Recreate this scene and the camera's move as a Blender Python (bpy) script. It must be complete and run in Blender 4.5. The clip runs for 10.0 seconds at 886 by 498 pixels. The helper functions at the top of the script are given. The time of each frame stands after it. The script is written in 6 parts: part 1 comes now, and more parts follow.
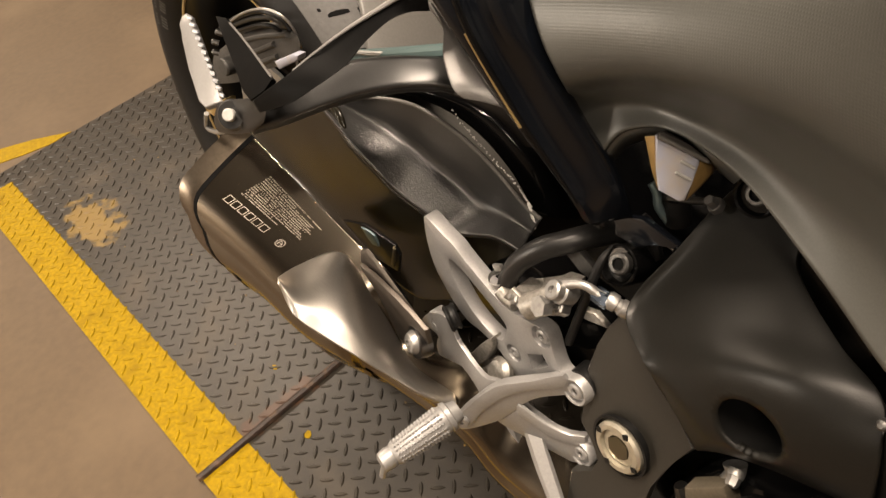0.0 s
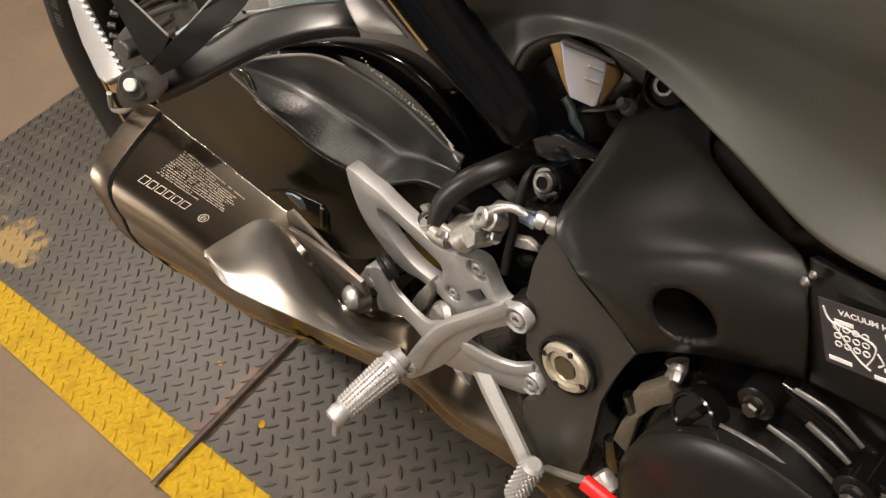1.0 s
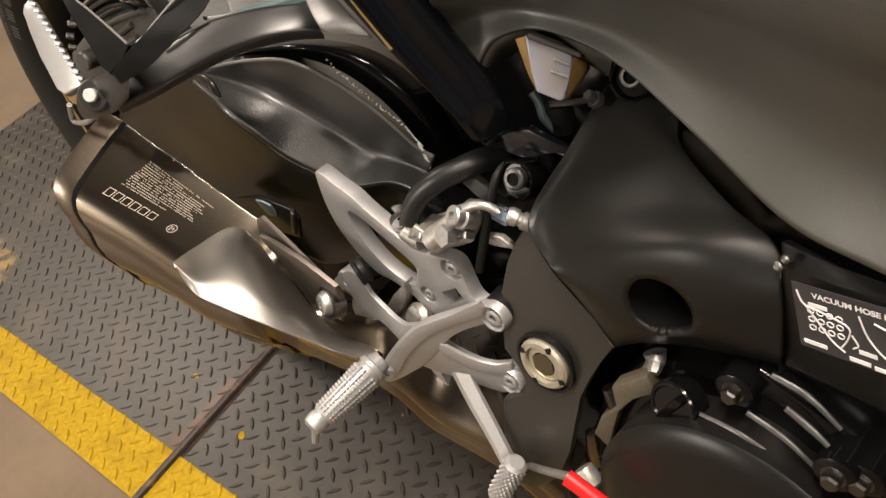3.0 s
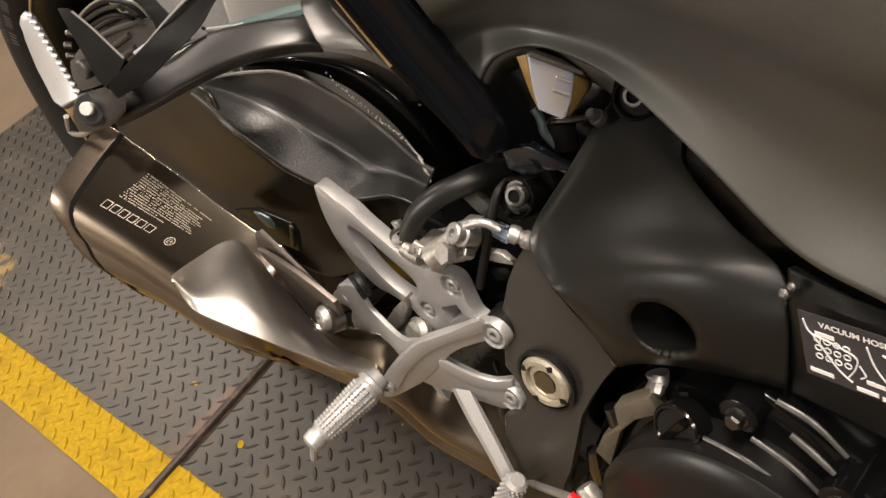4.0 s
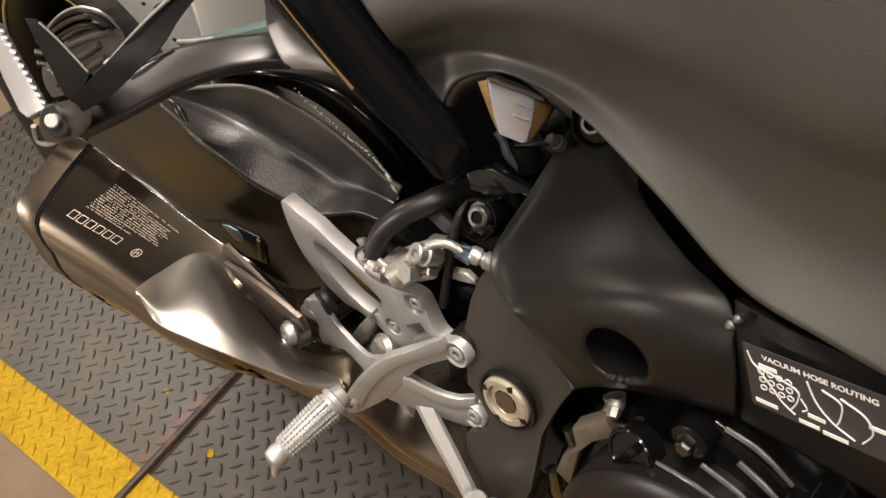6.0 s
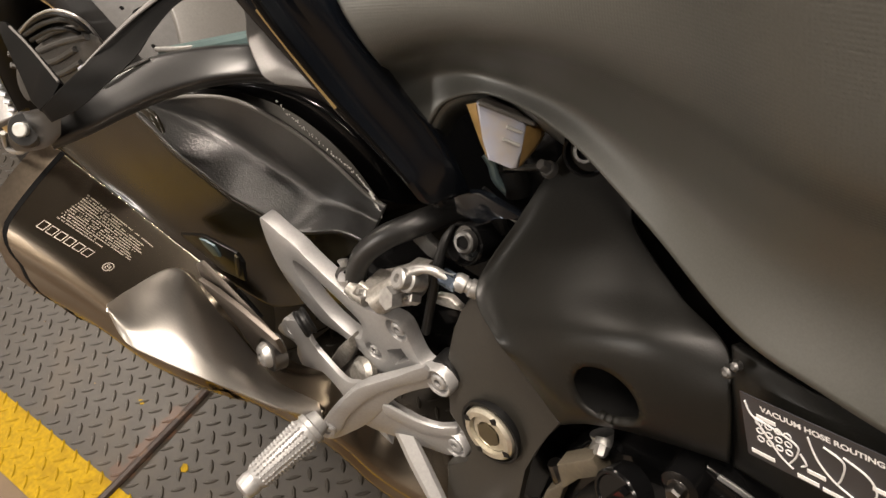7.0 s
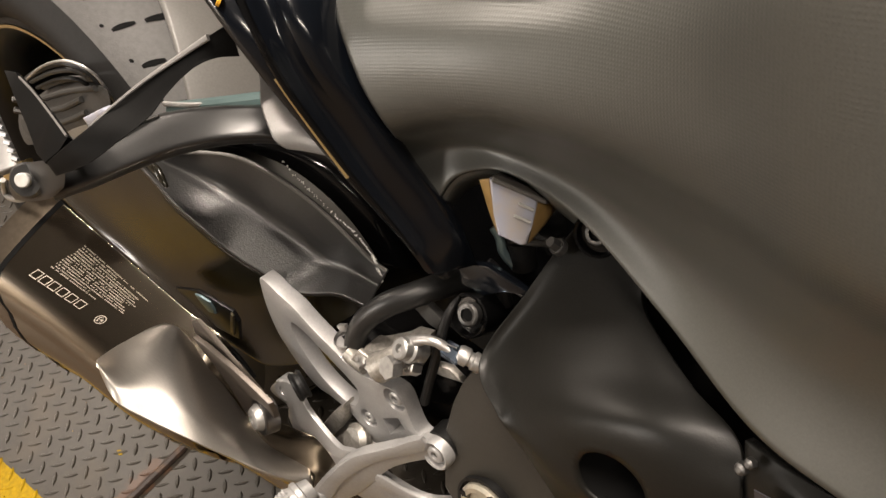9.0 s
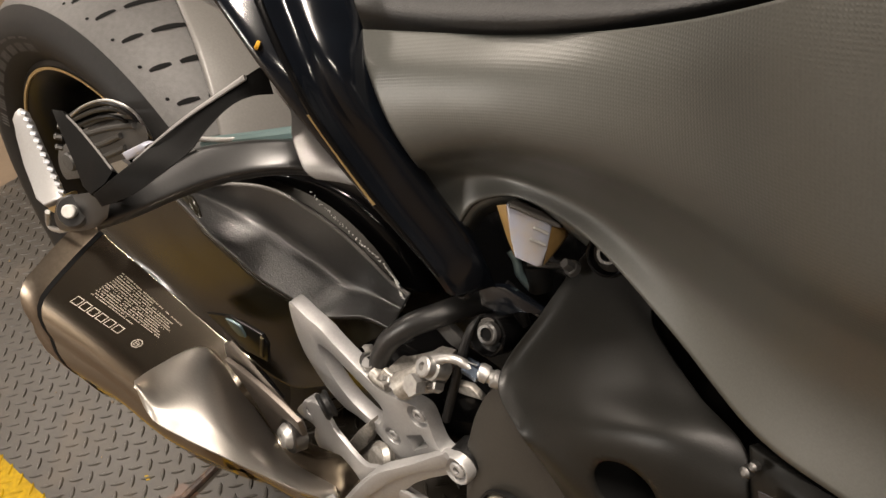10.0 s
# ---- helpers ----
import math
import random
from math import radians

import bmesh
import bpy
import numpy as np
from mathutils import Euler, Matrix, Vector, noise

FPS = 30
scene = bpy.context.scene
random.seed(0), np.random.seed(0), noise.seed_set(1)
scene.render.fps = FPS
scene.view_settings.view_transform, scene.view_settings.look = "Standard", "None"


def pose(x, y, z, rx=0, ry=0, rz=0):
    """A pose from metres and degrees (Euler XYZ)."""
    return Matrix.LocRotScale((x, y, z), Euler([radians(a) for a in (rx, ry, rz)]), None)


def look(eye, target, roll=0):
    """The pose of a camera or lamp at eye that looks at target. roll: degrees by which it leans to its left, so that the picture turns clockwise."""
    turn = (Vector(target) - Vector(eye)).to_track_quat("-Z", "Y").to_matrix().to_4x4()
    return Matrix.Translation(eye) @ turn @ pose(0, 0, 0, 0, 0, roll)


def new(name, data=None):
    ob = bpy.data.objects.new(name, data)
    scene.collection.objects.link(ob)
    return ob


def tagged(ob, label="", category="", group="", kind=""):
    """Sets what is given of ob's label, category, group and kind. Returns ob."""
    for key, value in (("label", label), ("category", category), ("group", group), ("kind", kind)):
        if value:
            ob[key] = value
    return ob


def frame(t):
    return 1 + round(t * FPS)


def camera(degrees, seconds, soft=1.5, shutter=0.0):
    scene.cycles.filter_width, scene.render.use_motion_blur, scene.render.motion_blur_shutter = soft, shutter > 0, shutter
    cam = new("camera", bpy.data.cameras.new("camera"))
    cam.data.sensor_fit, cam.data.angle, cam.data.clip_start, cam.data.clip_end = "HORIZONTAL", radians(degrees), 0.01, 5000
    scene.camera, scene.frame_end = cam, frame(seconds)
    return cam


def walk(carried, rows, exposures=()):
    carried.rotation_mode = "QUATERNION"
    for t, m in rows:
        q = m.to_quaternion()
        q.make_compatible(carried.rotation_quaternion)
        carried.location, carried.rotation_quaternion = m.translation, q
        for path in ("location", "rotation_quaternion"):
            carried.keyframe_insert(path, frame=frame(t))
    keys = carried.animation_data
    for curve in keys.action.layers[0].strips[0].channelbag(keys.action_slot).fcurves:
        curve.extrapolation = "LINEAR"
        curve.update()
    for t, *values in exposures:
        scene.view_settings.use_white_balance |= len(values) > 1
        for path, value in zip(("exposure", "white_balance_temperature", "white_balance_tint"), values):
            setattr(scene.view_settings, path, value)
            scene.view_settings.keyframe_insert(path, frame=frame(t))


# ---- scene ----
cam = camera(61.1, 10.0)
PATH = [
    (0, (-0.029, 0.087, 0.871), (-1.219, 0.877, -0.529), -14.5),
    (0.5, (-0.012, 0.075, 0.845), (-1.143, 0.908, -0.579), -16.7),
    (1, (-0.009, 0.071, 0.837), (-1.086, 0.955, -0.598), -17.3),
    (1.5, (-0.006, 0.072, 0.832), (-1.053, 0.983, -0.609), -17.4),
    (2, (-0.008, 0.071, 0.833), (-1.037, 0.994, -0.612), -17.6),
    (3.5, (-0.011, 0.078, 0.832), (-1.041, 1.003, -0.612), -17.8),
    (4, (-0.016, 0.085, 0.836), (-1.046, 1.006, -0.61), -17.8),
    (4.5, (-0.015, 0.088, 0.835), (-1.044, 1.008, -0.612), -17.6),
    (5, (-0.013, 0.086, 0.834), (-1.036, 1.011, -0.613), -17.2),
    (5.5, (-0.012, 0.086, 0.833), (-1.026, 1.02, -0.616), -16.7),
    (6, (-0.006, 0.1, 0.842), (-1.008, 1.049, -0.606), -15.7),
    (6.2, (-0.007, 0.104, 0.844), (-1.009, 1.054, -0.603), -15.5),
    (7.5, (-0.026, 0.129, 0.834), (-0.979, 1.132, -0.61), -11.4),
    (8, (-0.027, 0.133, 0.843), (-0.978, 1.165, -0.581), -9.9),
    (8.5, (-0.035, 0.132, 0.848), (-0.995, 1.191, -0.551), -9.2),
    (9, (-0.037, 0.124, 0.846), (-1.022, 1.203, -0.52), -9.2),
    (9.5, (-0.035, 0.12, 0.851), (-1.052, 1.217, -0.476), -9.6),
    (10, (-0.023, 0.104, 0.861), (-1.071, 1.208, -0.437), -10.4),
]
walk(cam, [(t, look(eye, target, roll)) for t, eye, target, roll in PATH], [(0, 0, 7250, 12), (0.5, 0, 6700, 11), (1.2, 0, 6500, 10), (10, 0, 6500, 10)])

# ---------- fitted sizes of the larger castings ----------
# unseen lamps, added and placed to set the highlights
LAMPS = [(-0.3, 0.05, 3.169, 90, 178), (-3.0, -3.6, 2.0, 0, 340), (1.6, -1.6, 3.169, 0, 80), (-4.3, 0.2, 3.169, 90, 180)]
SPECKS = [(-0.665, 0.215, 0.010), (-0.80, 0.25, 0.006)]
GROOVE0 = 0.05
SWING = [((0.62, -0.075, 0.36), 0.02, 0.05), ((0.48, -0.07, 0.37), 0.02, 0.055), ((0.30, -0.085, 0.36), 0.02, 0.05), ((0.14, -0.10, 0.335), 0.02, 0.04), ((0.0, -0.11, 0.318), 0.018, 0.035)]
MUFFLER = [
    ((0.2035, -0.1745, 0.4732), (0.1850, -0.2510, 0.4268), (0.2171, -0.2348, 0.3175), (0.2259, -0.1864, 0.3448)),
    ((0.2653, -0.1656, 0.4395), (0.2414, -0.2390, 0.4008), (0.2558, -0.2203, 0.2984), (0.2682, -0.1738, 0.3208)),
    ((0.3262, -0.1567, 0.4059), (0.2971, -0.2280, 0.3721), (0.3144, -0.2117, 0.2802), (0.3302, -0.1664, 0.2993)),
    ((0.3670, -0.1508, 0.3877), (0.3458, -0.2170, 0.3603), (0.3662, -0.1969, 0.2804), (0.3772, -0.1547, 0.2954)),
    ((0.3916, -0.1520, 0.3269), (0.3741, -0.1940, 0.3181), (0.3841, -0.1685, 0.2482), (0.3950, -0.1425, 0.2536)),
]

from mathutils.bvhtree import BVHTree

# ---------- world and light ----------
world = bpy.data.worlds.new("garage_world")
world.use_nodes = True
scene.world = world
world.node_tree.nodes["Background"].inputs[0].default_value = (1.0, 0.82, 0.6, 1)
world.node_tree.nodes["Background"].inputs[1].default_value = 0.0


# ---------- materials ----------
def material(name, colour, rough=0.5, metal=0.0, grain=0.0, grain_size=200.0, bump=0.0, bump_size=300.0, wear=0.0, wear_size=6.0,
             colour2=None, coat=0.0, stretch=(1, 1, 1), spec=0.5, aniso=0.0):
    m = bpy.data.materials.new(name)
    m.use_nodes = True
    nt = m.node_tree
    b = nt.nodes["Principled BSDF"]
    b.inputs["Base Color"].default_value = (*colour, 1)
    b.inputs["Roughness"].default_value = rough
    b.inputs["Metallic"].default_value = metal
    b.inputs["Coat Weight"].default_value = coat
    b.inputs["Coat Roughness"].default_value = 0.08
    b.inputs["Specular IOR Level"].default_value = spec
    b.inputs["Anisotropic"].default_value = aniso
    tc = nt.nodes.new("ShaderNodeTexCoord")
    mp = nt.nodes.new("ShaderNodeMapping")
    mp.inputs["Scale"].default_value = stretch
    nt.links.new(tc.outputs["Object"], mp.inputs[0])

    def tex(size, detail=4.0):
        n = nt.nodes.new("ShaderNodeTexNoise")
        n.inputs["Scale"].default_value = size
        n.inputs["Detail"].default_value = detail
        nt.links.new(mp.outputs[0], n.inputs["Vector"])
        return n

    def mix(a, bb, fac):
        n = nt.nodes.new("ShaderNodeMix")
        n.data_type = "RGBA"
        nt.links.new(fac, n.inputs[0])
        for sock, val in ((n.inputs[6], a), (n.inputs[7], bb)):
            if isinstance(val, tuple):
                sock.default_value = (*val, 1)
            else:
                nt.links.new(val, sock)
        return n.outputs[2]

    def ramp(fac, lo, hi):
        n = nt.nodes.new("ShaderNodeMapRange")
        n.inputs[1].default_value, n.inputs[2].default_value = lo, hi
        nt.links.new(fac, n.inputs[0])
        return n.outputs[0]

    out = None
    if grain:
        g = tex(grain_size, 6.0)
        dark = tuple(c * (1 - grain) for c in colour)
        light = tuple(min(1, c * (1 + grain)) for c in colour)
        out = mix(dark, light, ramp(g.outputs[0], 0.3, 0.7))
    if wear:
        w = tex(wear_size, 8.0)
        c2 = colour2 or tuple(c * 0.5 for c in colour)
        f = ramp(w.outputs[0], 0.52, 0.52 + 0.5 * (1.05 - wear))
        out = mix(out if out is not None else colour, c2, f)
        r = nt.nodes.new("ShaderNodeMapRange")
        r.inputs[3].default_value, r.inputs[4].default_value = rough * 0.9, min(1, rough * 1.25)
        nt.links.new(w.outputs[0], r.inputs[0])
        nt.links.new(r.outputs[0], b.inputs["Roughness"])
    if out is not None:
        nt.links.new(out, b.inputs["Base Color"])
    if bump:
        t = tex(bump_size, 3.0)
        bn = nt.nodes.new("ShaderNodeBump")
        bn.inputs["Strength"].default_value = bump
        bn.inputs["Distance"].default_value = 0.0006
        nt.links.new(t.outputs[0], bn.inputs["Height"])
        nt.links.new(bn.outputs[0], b.inputs["Normal"])
    return m


CONCRETE = material("concrete", (0.094, 0.062, 0.033), 0.62, grain=0.10, grain_size=60, bump=0.10, bump_size=120, wear=0.45, wear_size=2.6, colour2=(0.15, 0.105, 0.062))
PLATE = material("grey_painted_steel", (0.0175, 0.0137, 0.0090), 0.44, grain=0.3, grain_size=120, bump=0.25, bump_size=300, wear=0.6, wear_size=9, colour2=(0.047, 0.036, 0.024))
YELLOW = material("yellow_paint", (0.285, 0.18, 0.0), 0.68, grain=0.22, grain_size=150, bump=0.25, bump_size=300, wear=0.6, wear_size=22, colour2=(0.205, 0.125, 0.003), spec=0.25)


def stain(m, centre, size, colour, grit):
    """A worn smear of old paint on the material, with ragged edges."""
    nt = m.node_tree
    b = nt.nodes["Principled BSDF"]
    old = b.inputs["Base Color"].links[0].from_socket
    tc = nt.nodes.new("ShaderNodeTexCoord")
    mp = nt.nodes.new("ShaderNodeMapping")
    mp.inputs["Location"].default_value = (-centre[0] / size[0], -centre[1] / size[1], 0)
    mp.inputs["Scale"].default_value = (1 / size[0], 1 / size[1], 1)
    nt.links.new(tc.outputs["Object"], mp.inputs[0])
    ln = nt.nodes.new("ShaderNodeVectorMath")
    ln.operation = "LENGTH"
    nt.links.new(mp.outputs[0], ln.inputs[0])
    ns = nt.nodes.new("ShaderNodeTexNoise")
    ns.inputs["Scale"].default_value, ns.inputs["Detail"].default_value = grit, 6.0
    nt.links.new(tc.outputs["Object"], ns.inputs["Vector"])
    mad = nt.nodes.new("ShaderNodeMath")
    mad.operation = "MULTIPLY_ADD"
    mad.inputs[1].default_value, mad.inputs[2].default_value = 2.6, -1.0
    nt.links.new(ns.outputs[0], mad.inputs[0])
    sub = nt.nodes.new("ShaderNodeMath")
    sub.operation = "SUBTRACT"
    nt.links.new(mad.outputs[0], sub.inputs[0])
    nt.links.new(ln.outputs["Value"], sub.inputs[1])
    rg = nt.nodes.new("ShaderNodeMapRange")
    rg.inputs[1].default_value, rg.inputs[2].default_value, rg.inputs[4].default_value = -0.62, -0.35, 0.8
    nt.links.new(sub.outputs[0], rg.inputs[0])
    mx = nt.nodes.new("ShaderNodeMix")
    mx.data_type = "RGBA"
    nt.links.new(rg.outputs[0], mx.inputs[0])
    nt.links.new(old, mx.inputs[6])
    mx.inputs[7].default_value = (*colour, 1)
    nt.links.new(mx.outputs[2], b.inputs["Base Color"])


stain(PLATE, (-1.392, 0.211), (0.10, 0.055), (0.20, 0.125, 0.025), 32.0)
stain(PLATE, (-0.735, 0.21), (0.018, 0.10), (0.055, 0.024, 0.011), 40.0)
RUST = material("rusty_steel", (0.022, 0.012, 0.008), 0.6, grain=0.5, grain_size=160, bump=0.6, bump_size=250, wear=0.45, wear_size=60, colour2=(0.17, 0.10, 0.06))
# unseen ceiling, kept dark so that metal faces reflect little light
CEILM = material("dark_unseen_ceiling", (0.09, 0.085, 0.08), 0.8, grain=0.1, grain_size=30)
WALLM = material("wall_paint", (0.22, 0.19, 0.16), 0.8, grain=0.05, grain_size=40, wear=0.3, wear_size=2, colour2=(0.45, 0.38, 0.30))
GLOSS = material("gloss_black", (0.0028, 0.0028, 0.0030), 0.14, wear=0.3, wear_size=30, colour2=(0.004, 0.004, 0.004), coat=0.08, spec=0.22)
SATIN = material("satin_black", (0.0065, 0.0064, 0.0056), 0.38, grain=0.15, grain_size=500, bump=0.15, bump_size=900, spec=0.24)
FLATBLK = material("flat_satin_black", (0.019, 0.0175, 0.0145), 0.36, grain=0.15, grain_size=500, bump=0.12, bump_size=900)
SIDEBLK = material("smooth_dark_plastic", (0.011, 0.0095, 0.006), 0.24, grain=0.1, grain_size=300, spec=0.45)
TEXBLK = material("textured_black", (0.017, 0.0168, 0.0165), 0.36, grain=0.35, grain_size=500, bump=0.55, bump_size=750, spec=0.95)
BLACK = material("black_plastic", (0.004, 0.004, 0.004), 0.5, grain=0.2, grain_size=400, bump=0.2, bump_size=700, spec=0.25)
HOSERUB = material("hose_rubber", (0.009, 0.009, 0.009), 0.40, grain=0.2, grain_size=300, bump=0.05, bump_size=500)
RUBBER = material("rubber", (0.006, 0.006, 0.006), 0.5, grain=0.2, grain_size=300, bump=0.2, bump_size=500, spec=0.3)
TYRE = material("tyre_rubber", (0.047, 0.0455, 0.044), 0.55, grain=0.15, grain_size=200, bump=0.25, bump_size=600, wear=0.4, wear_size=10, colour2=(0.068, 0.065, 0.062))
SIDEWALL = material("tyre_sidewall", (0.0065, 0.0062, 0.006), 0.6, spec=0.25, grain=0.2, grain_size=200, bump=0.2, bump_size=400)
CASTALU = material("cast_aluminium", (0.335, 0.332, 0.33), 0.40, 0.55, grain=0.06, grain_size=500, bump=0.25, bump_size=1200, wear=0.25, wear_size=40, colour2=(0.34, 0.335, 0.33))
BRUSHED = material("brushed_steel", (0.21, 0.18, 0.143), 0.20, 1.0, grain=0.08, grain_size=120, bump=0.03, bump_size=160, stretch=(0.6, 14, 14))
POLISHED = material("polished_steel", (0.42, 0.40, 0.37), 0.40, 1.0, grain=0.05, grain_size=120, bump=0.08, bump_size=160, stretch=(0.6, 10, 10))
CHROME = material("zinc_plated_steel", (0.38, 0.375, 0.365), 0.42, 0.85, grain=0.15, grain_size=300, bump=0.2, bump_size=500)
CASTGREY = material("raw_casting", (0.30, 0.285, 0.26), 0.45, 0.7, grain=0.25, grain_size=300, bump=0.6, bump_size=500)
PANEL = material("graphite_paint", (0.0635, 0.0645, 0.059), 0.38, 0.15, grain=0.08, grain_size=900, bump=0.08, bump_size=1500)
WOVEN = material("graphite_weave", (0.0615, 0.0625, 0.0575), 0.36, 0.15, grain=0.08, grain_size=900)


def weave(m, pitch, depth):
    """A small square emboss over the material, pitch metres from rib to rib."""
    nt = m.node_tree
    b = nt.nodes["Principled BSDF"]
    tc = nt.nodes.new("ShaderNodeTexCoord")
    last = None
    for ang in (0.0, 90.0):
        mp = nt.nodes.new("ShaderNodeMapping")
        mp.inputs["Rotation"].default_value = (0, radians(ang + 12), 0)
        w = nt.nodes.new("ShaderNodeTexWave")
        w.bands_direction = "X"
        w.inputs["Scale"].default_value = 0.314 / pitch
        nt.links.new(tc.outputs["Object"], mp.inputs[0])
        nt.links.new(mp.outputs[0], w.inputs["Vector"])
        if last is None:
            last = w
        else:
            mm = nt.nodes.new("ShaderNodeMath")
            mm.operation = "MULTIPLY"
            nt.links.new(last.outputs["Fac"], mm.inputs[0])
            nt.links.new(w.outputs["Fac"], mm.inputs[1])
            bn = nt.nodes.new("ShaderNodeBump")
            bn.inputs["Strength"].default_value = 0.2
            bn.inputs["Distance"].default_value = depth
            nt.links.new(mm.outputs[0], bn.inputs["Height"])
            nt.links.new(bn.outputs[0], b.inputs["Normal"])


weave(WOVEN, 0.0016, 0.0003)
GREYPL = material("grey_plastic", (0.10, 0.096, 0.09), 0.42, grain=0.08, grain_size=500, bump=0.15, bump_size=900)
SEATM = material("seat_vinyl", (0.02, 0.02, 0.02), 0.5, grain=0.2, grain_size=400, bump=0.7, bump_size=900)
WHITEPL = material("milky_plastic", (0.37, 0.385, 0.46), 0.35, wear=0.4, wear_size=50, colour2=(0.45, 0.38, 0.27))
RED = material("red_plastic", (0.55, 0.01, 0.012), 0.3)
INKGREY = material("grey_print", (0.58, 0.58, 0.58), 0.5)
STICKER = material("sticker_black", (0.03, 0.03, 0.035), 0.4)
INK = material("white_print", (0.72, 0.72, 0.72), 0.5)
ETCH = material("etched_grey", (0.36, 0.32, 0.27), 0.6, 0.3)
TEAL = material("teal_rubber", (0.05, 0.085, 0.085), 0.5)
RIMM = material("rim_black", (0.004, 0.004, 0.004), 0.3, spec=0.2)
ARMBLK = material("satin_black_enamel", (0.010, 0.010, 0.010), 0.36, grain=0.2, grain_size=500, bump=0.06, bump_size=900, spec=0.62)
# darker, duller copy of the bracket enamel, for the arm's and fin's dark reflections
ARMSHADE = material("shaded_black_enamel", (0.004, 0.004, 0.004), 0.5, grain=0.2, grain_size=500, bump=0.03, bump_size=900, spec=0.04)
PALEPIN = material("pale_steel", (0.52, 0.52, 0.50), 0.5, 0.5, grain=0.1, grain_size=300)
DEEPGLOSS = material("deep_gloss_black", (0.003, 0.0038, 0.0055), 0.15, wear=0.3, wear_size=30, colour2=(0.004, 0.006, 0.009), spec=0.42)
ORANGE = material("painted_amber_reflection", (0.50, 0.26, 0.02), 0.35)
GOLDLINE = material("gold_rim_and_edge_glint", (0.46, 0.34, 0.16), 0.38, 0.7)
CASTBLK = material("dark_casting", (0.04, 0.039, 0.037), 0.5, 0.3, grain=0.2, grain_size=300, bump=0.5, bump_size=500)
CAPSTEEL = material("bead_blasted_steel", (0.17, 0.14, 0.108), 0.32, 1.0, grain=0.1, grain_size=300, bump=0.15, bump_size=600)
BLUED2 = material("bluish_steel", (0.20, 0.28, 0.30), 0.4, 0.8)
STRAPM = material("dull_strap_steel", (0.10, 0.085, 0.072), 0.44, 0.55, grain=0.12, grain_size=300, bump=0.1, bump_size=600)
BLUED = material("blued_steel", (0.30, 0.38, 0.50), 0.25, 1.0)
NUTM = material("champagne_zinc", (0.50, 0.465, 0.38), 0.36, 0.75, grain=0.1, grain_size=300)
BRONZE = material("dull_bronze", (0.14, 0.12, 0.08), 0.4, 0.9)
BLUEALU = material("bluish_aluminium", (0.62, 0.64, 0.68), 0.3, 0.9)
BRASSY = material("yellow_zinc", (0.60, 0.45, 0.20), 0.35, 0.9)
OCHRE = material("worn_yellow_stain", (0.30, 0.19, 0.05), 0.55, grain=0.4, grain_size=150, bump=0.2, bump_size=300, wear=0.6, wear_size=40, colour2=(0.12, 0.10, 0.08))
# lighter grey puts reflected light onto the black casting ribs
RIBM = material("lit_rib_grey", (0.085, 0.085, 0.083), 0.34, 0.6, grain=0.25, grain_size=200)
COVERBLK = material("satin_cover_black", (0.0055, 0.0052, 0.005), 0.34, grain=0.2, grain_size=400, bump=0.1, bump_size=900, spec=0.28)
SPLASH = material("dried_splash", (0.62, 0.61, 0.58), 0.7)
WEBM = material("beige_casting", (0.085, 0.072, 0.052), 0.5, grain=0.2, grain_size=300, bump=0.3, bump_size=500)
DIMSTEEL = material("dim_steel", (0.09, 0.088, 0.085), 0.35, 0.9)
BOLTM = material("blackened_steel", (0.12, 0.118, 0.115), 0.46, 0.9, grain=0.15, grain_size=300, bump=0.2, bump_size=500)
CHROME2 = material("dark_zinc", (0.13, 0.125, 0.12), 0.3, 1.0)
# grey that stands in for lamp sheen on black parts
SHEENGREY = material("sheen_grey_on_black", (0.17, 0.165, 0.16), 0.34, 0.2, grain=0.06, grain_size=600, bump=0.08, bump_size=900)
AMBER = material("amber_plastic", (0.26, 0.165, 0.06), 0.4, grain=0.2, grain_size=90)
CAPBR = material("brown_black_cap", (0.05, 0.045, 0.04), 0.45)
# near black for seams, and for shade painted into grooves, sockets and the hole
SEAMSHADE = material("black_seam_and_recess_shade", (0.003, 0.003, 0.003), 0.8, spec=0.1)


GLOW = material("lit_tube", (0.9, 0.8, 0.65), 0.5)
GLOW.node_tree.nodes["Principled BSDF"].inputs["Emission Color"].default_value = (1.0, 0.8, 0.55, 1)
GLOW.node_tree.nodes["Principled BSDF"].inputs["Emission Strength"].default_value = 6.0


# ---------- mesh helpers ----------
def part(name, bm, mat, parent, label="", smooth=35.0, kind=""):
    bmesh.ops.recalc_face_normals(bm, faces=bm.faces)
    me = bpy.data.meshes.new(name)
    bm.to_mesh(me)
    bm.free()
    me.materials.append(mat)
    for p in me.polygons:
        p.use_smooth = True
    me.set_sharp_from_angle(angle=radians(smooth))
    ob = new(name, me)
    if parent is not None:
        ob.parent = parent
    if label or kind:
        tagged(ob, label, kind=kind)
    return ob


def spline(pts, n, closed=False):
    """Catmull-Rom through pts, n points to each stretch."""
    pts = [Vector(p) for p in pts]
    m = len(pts)
    out = []
    for i in range(m if closed else m - 1):
        if closed:
            a, b, c, d = pts[i - 1], pts[i], pts[(i + 1) % m], pts[(i + 2) % m]
        else:
            a, b, c, d = pts[max(i - 1, 0)], pts[i], pts[i + 1], pts[min(i + 2, m - 1)]
        for k in range(n):
            t = k / n
            out.append(0.5 * ((2 * b) + (c - a) * t + (2 * a - 5 * b + 4 * c - d) * t * t + (3 * b - a - 3 * c + d) * t ** 3))
    if not closed:
        out.append(pts[-1])
    return out


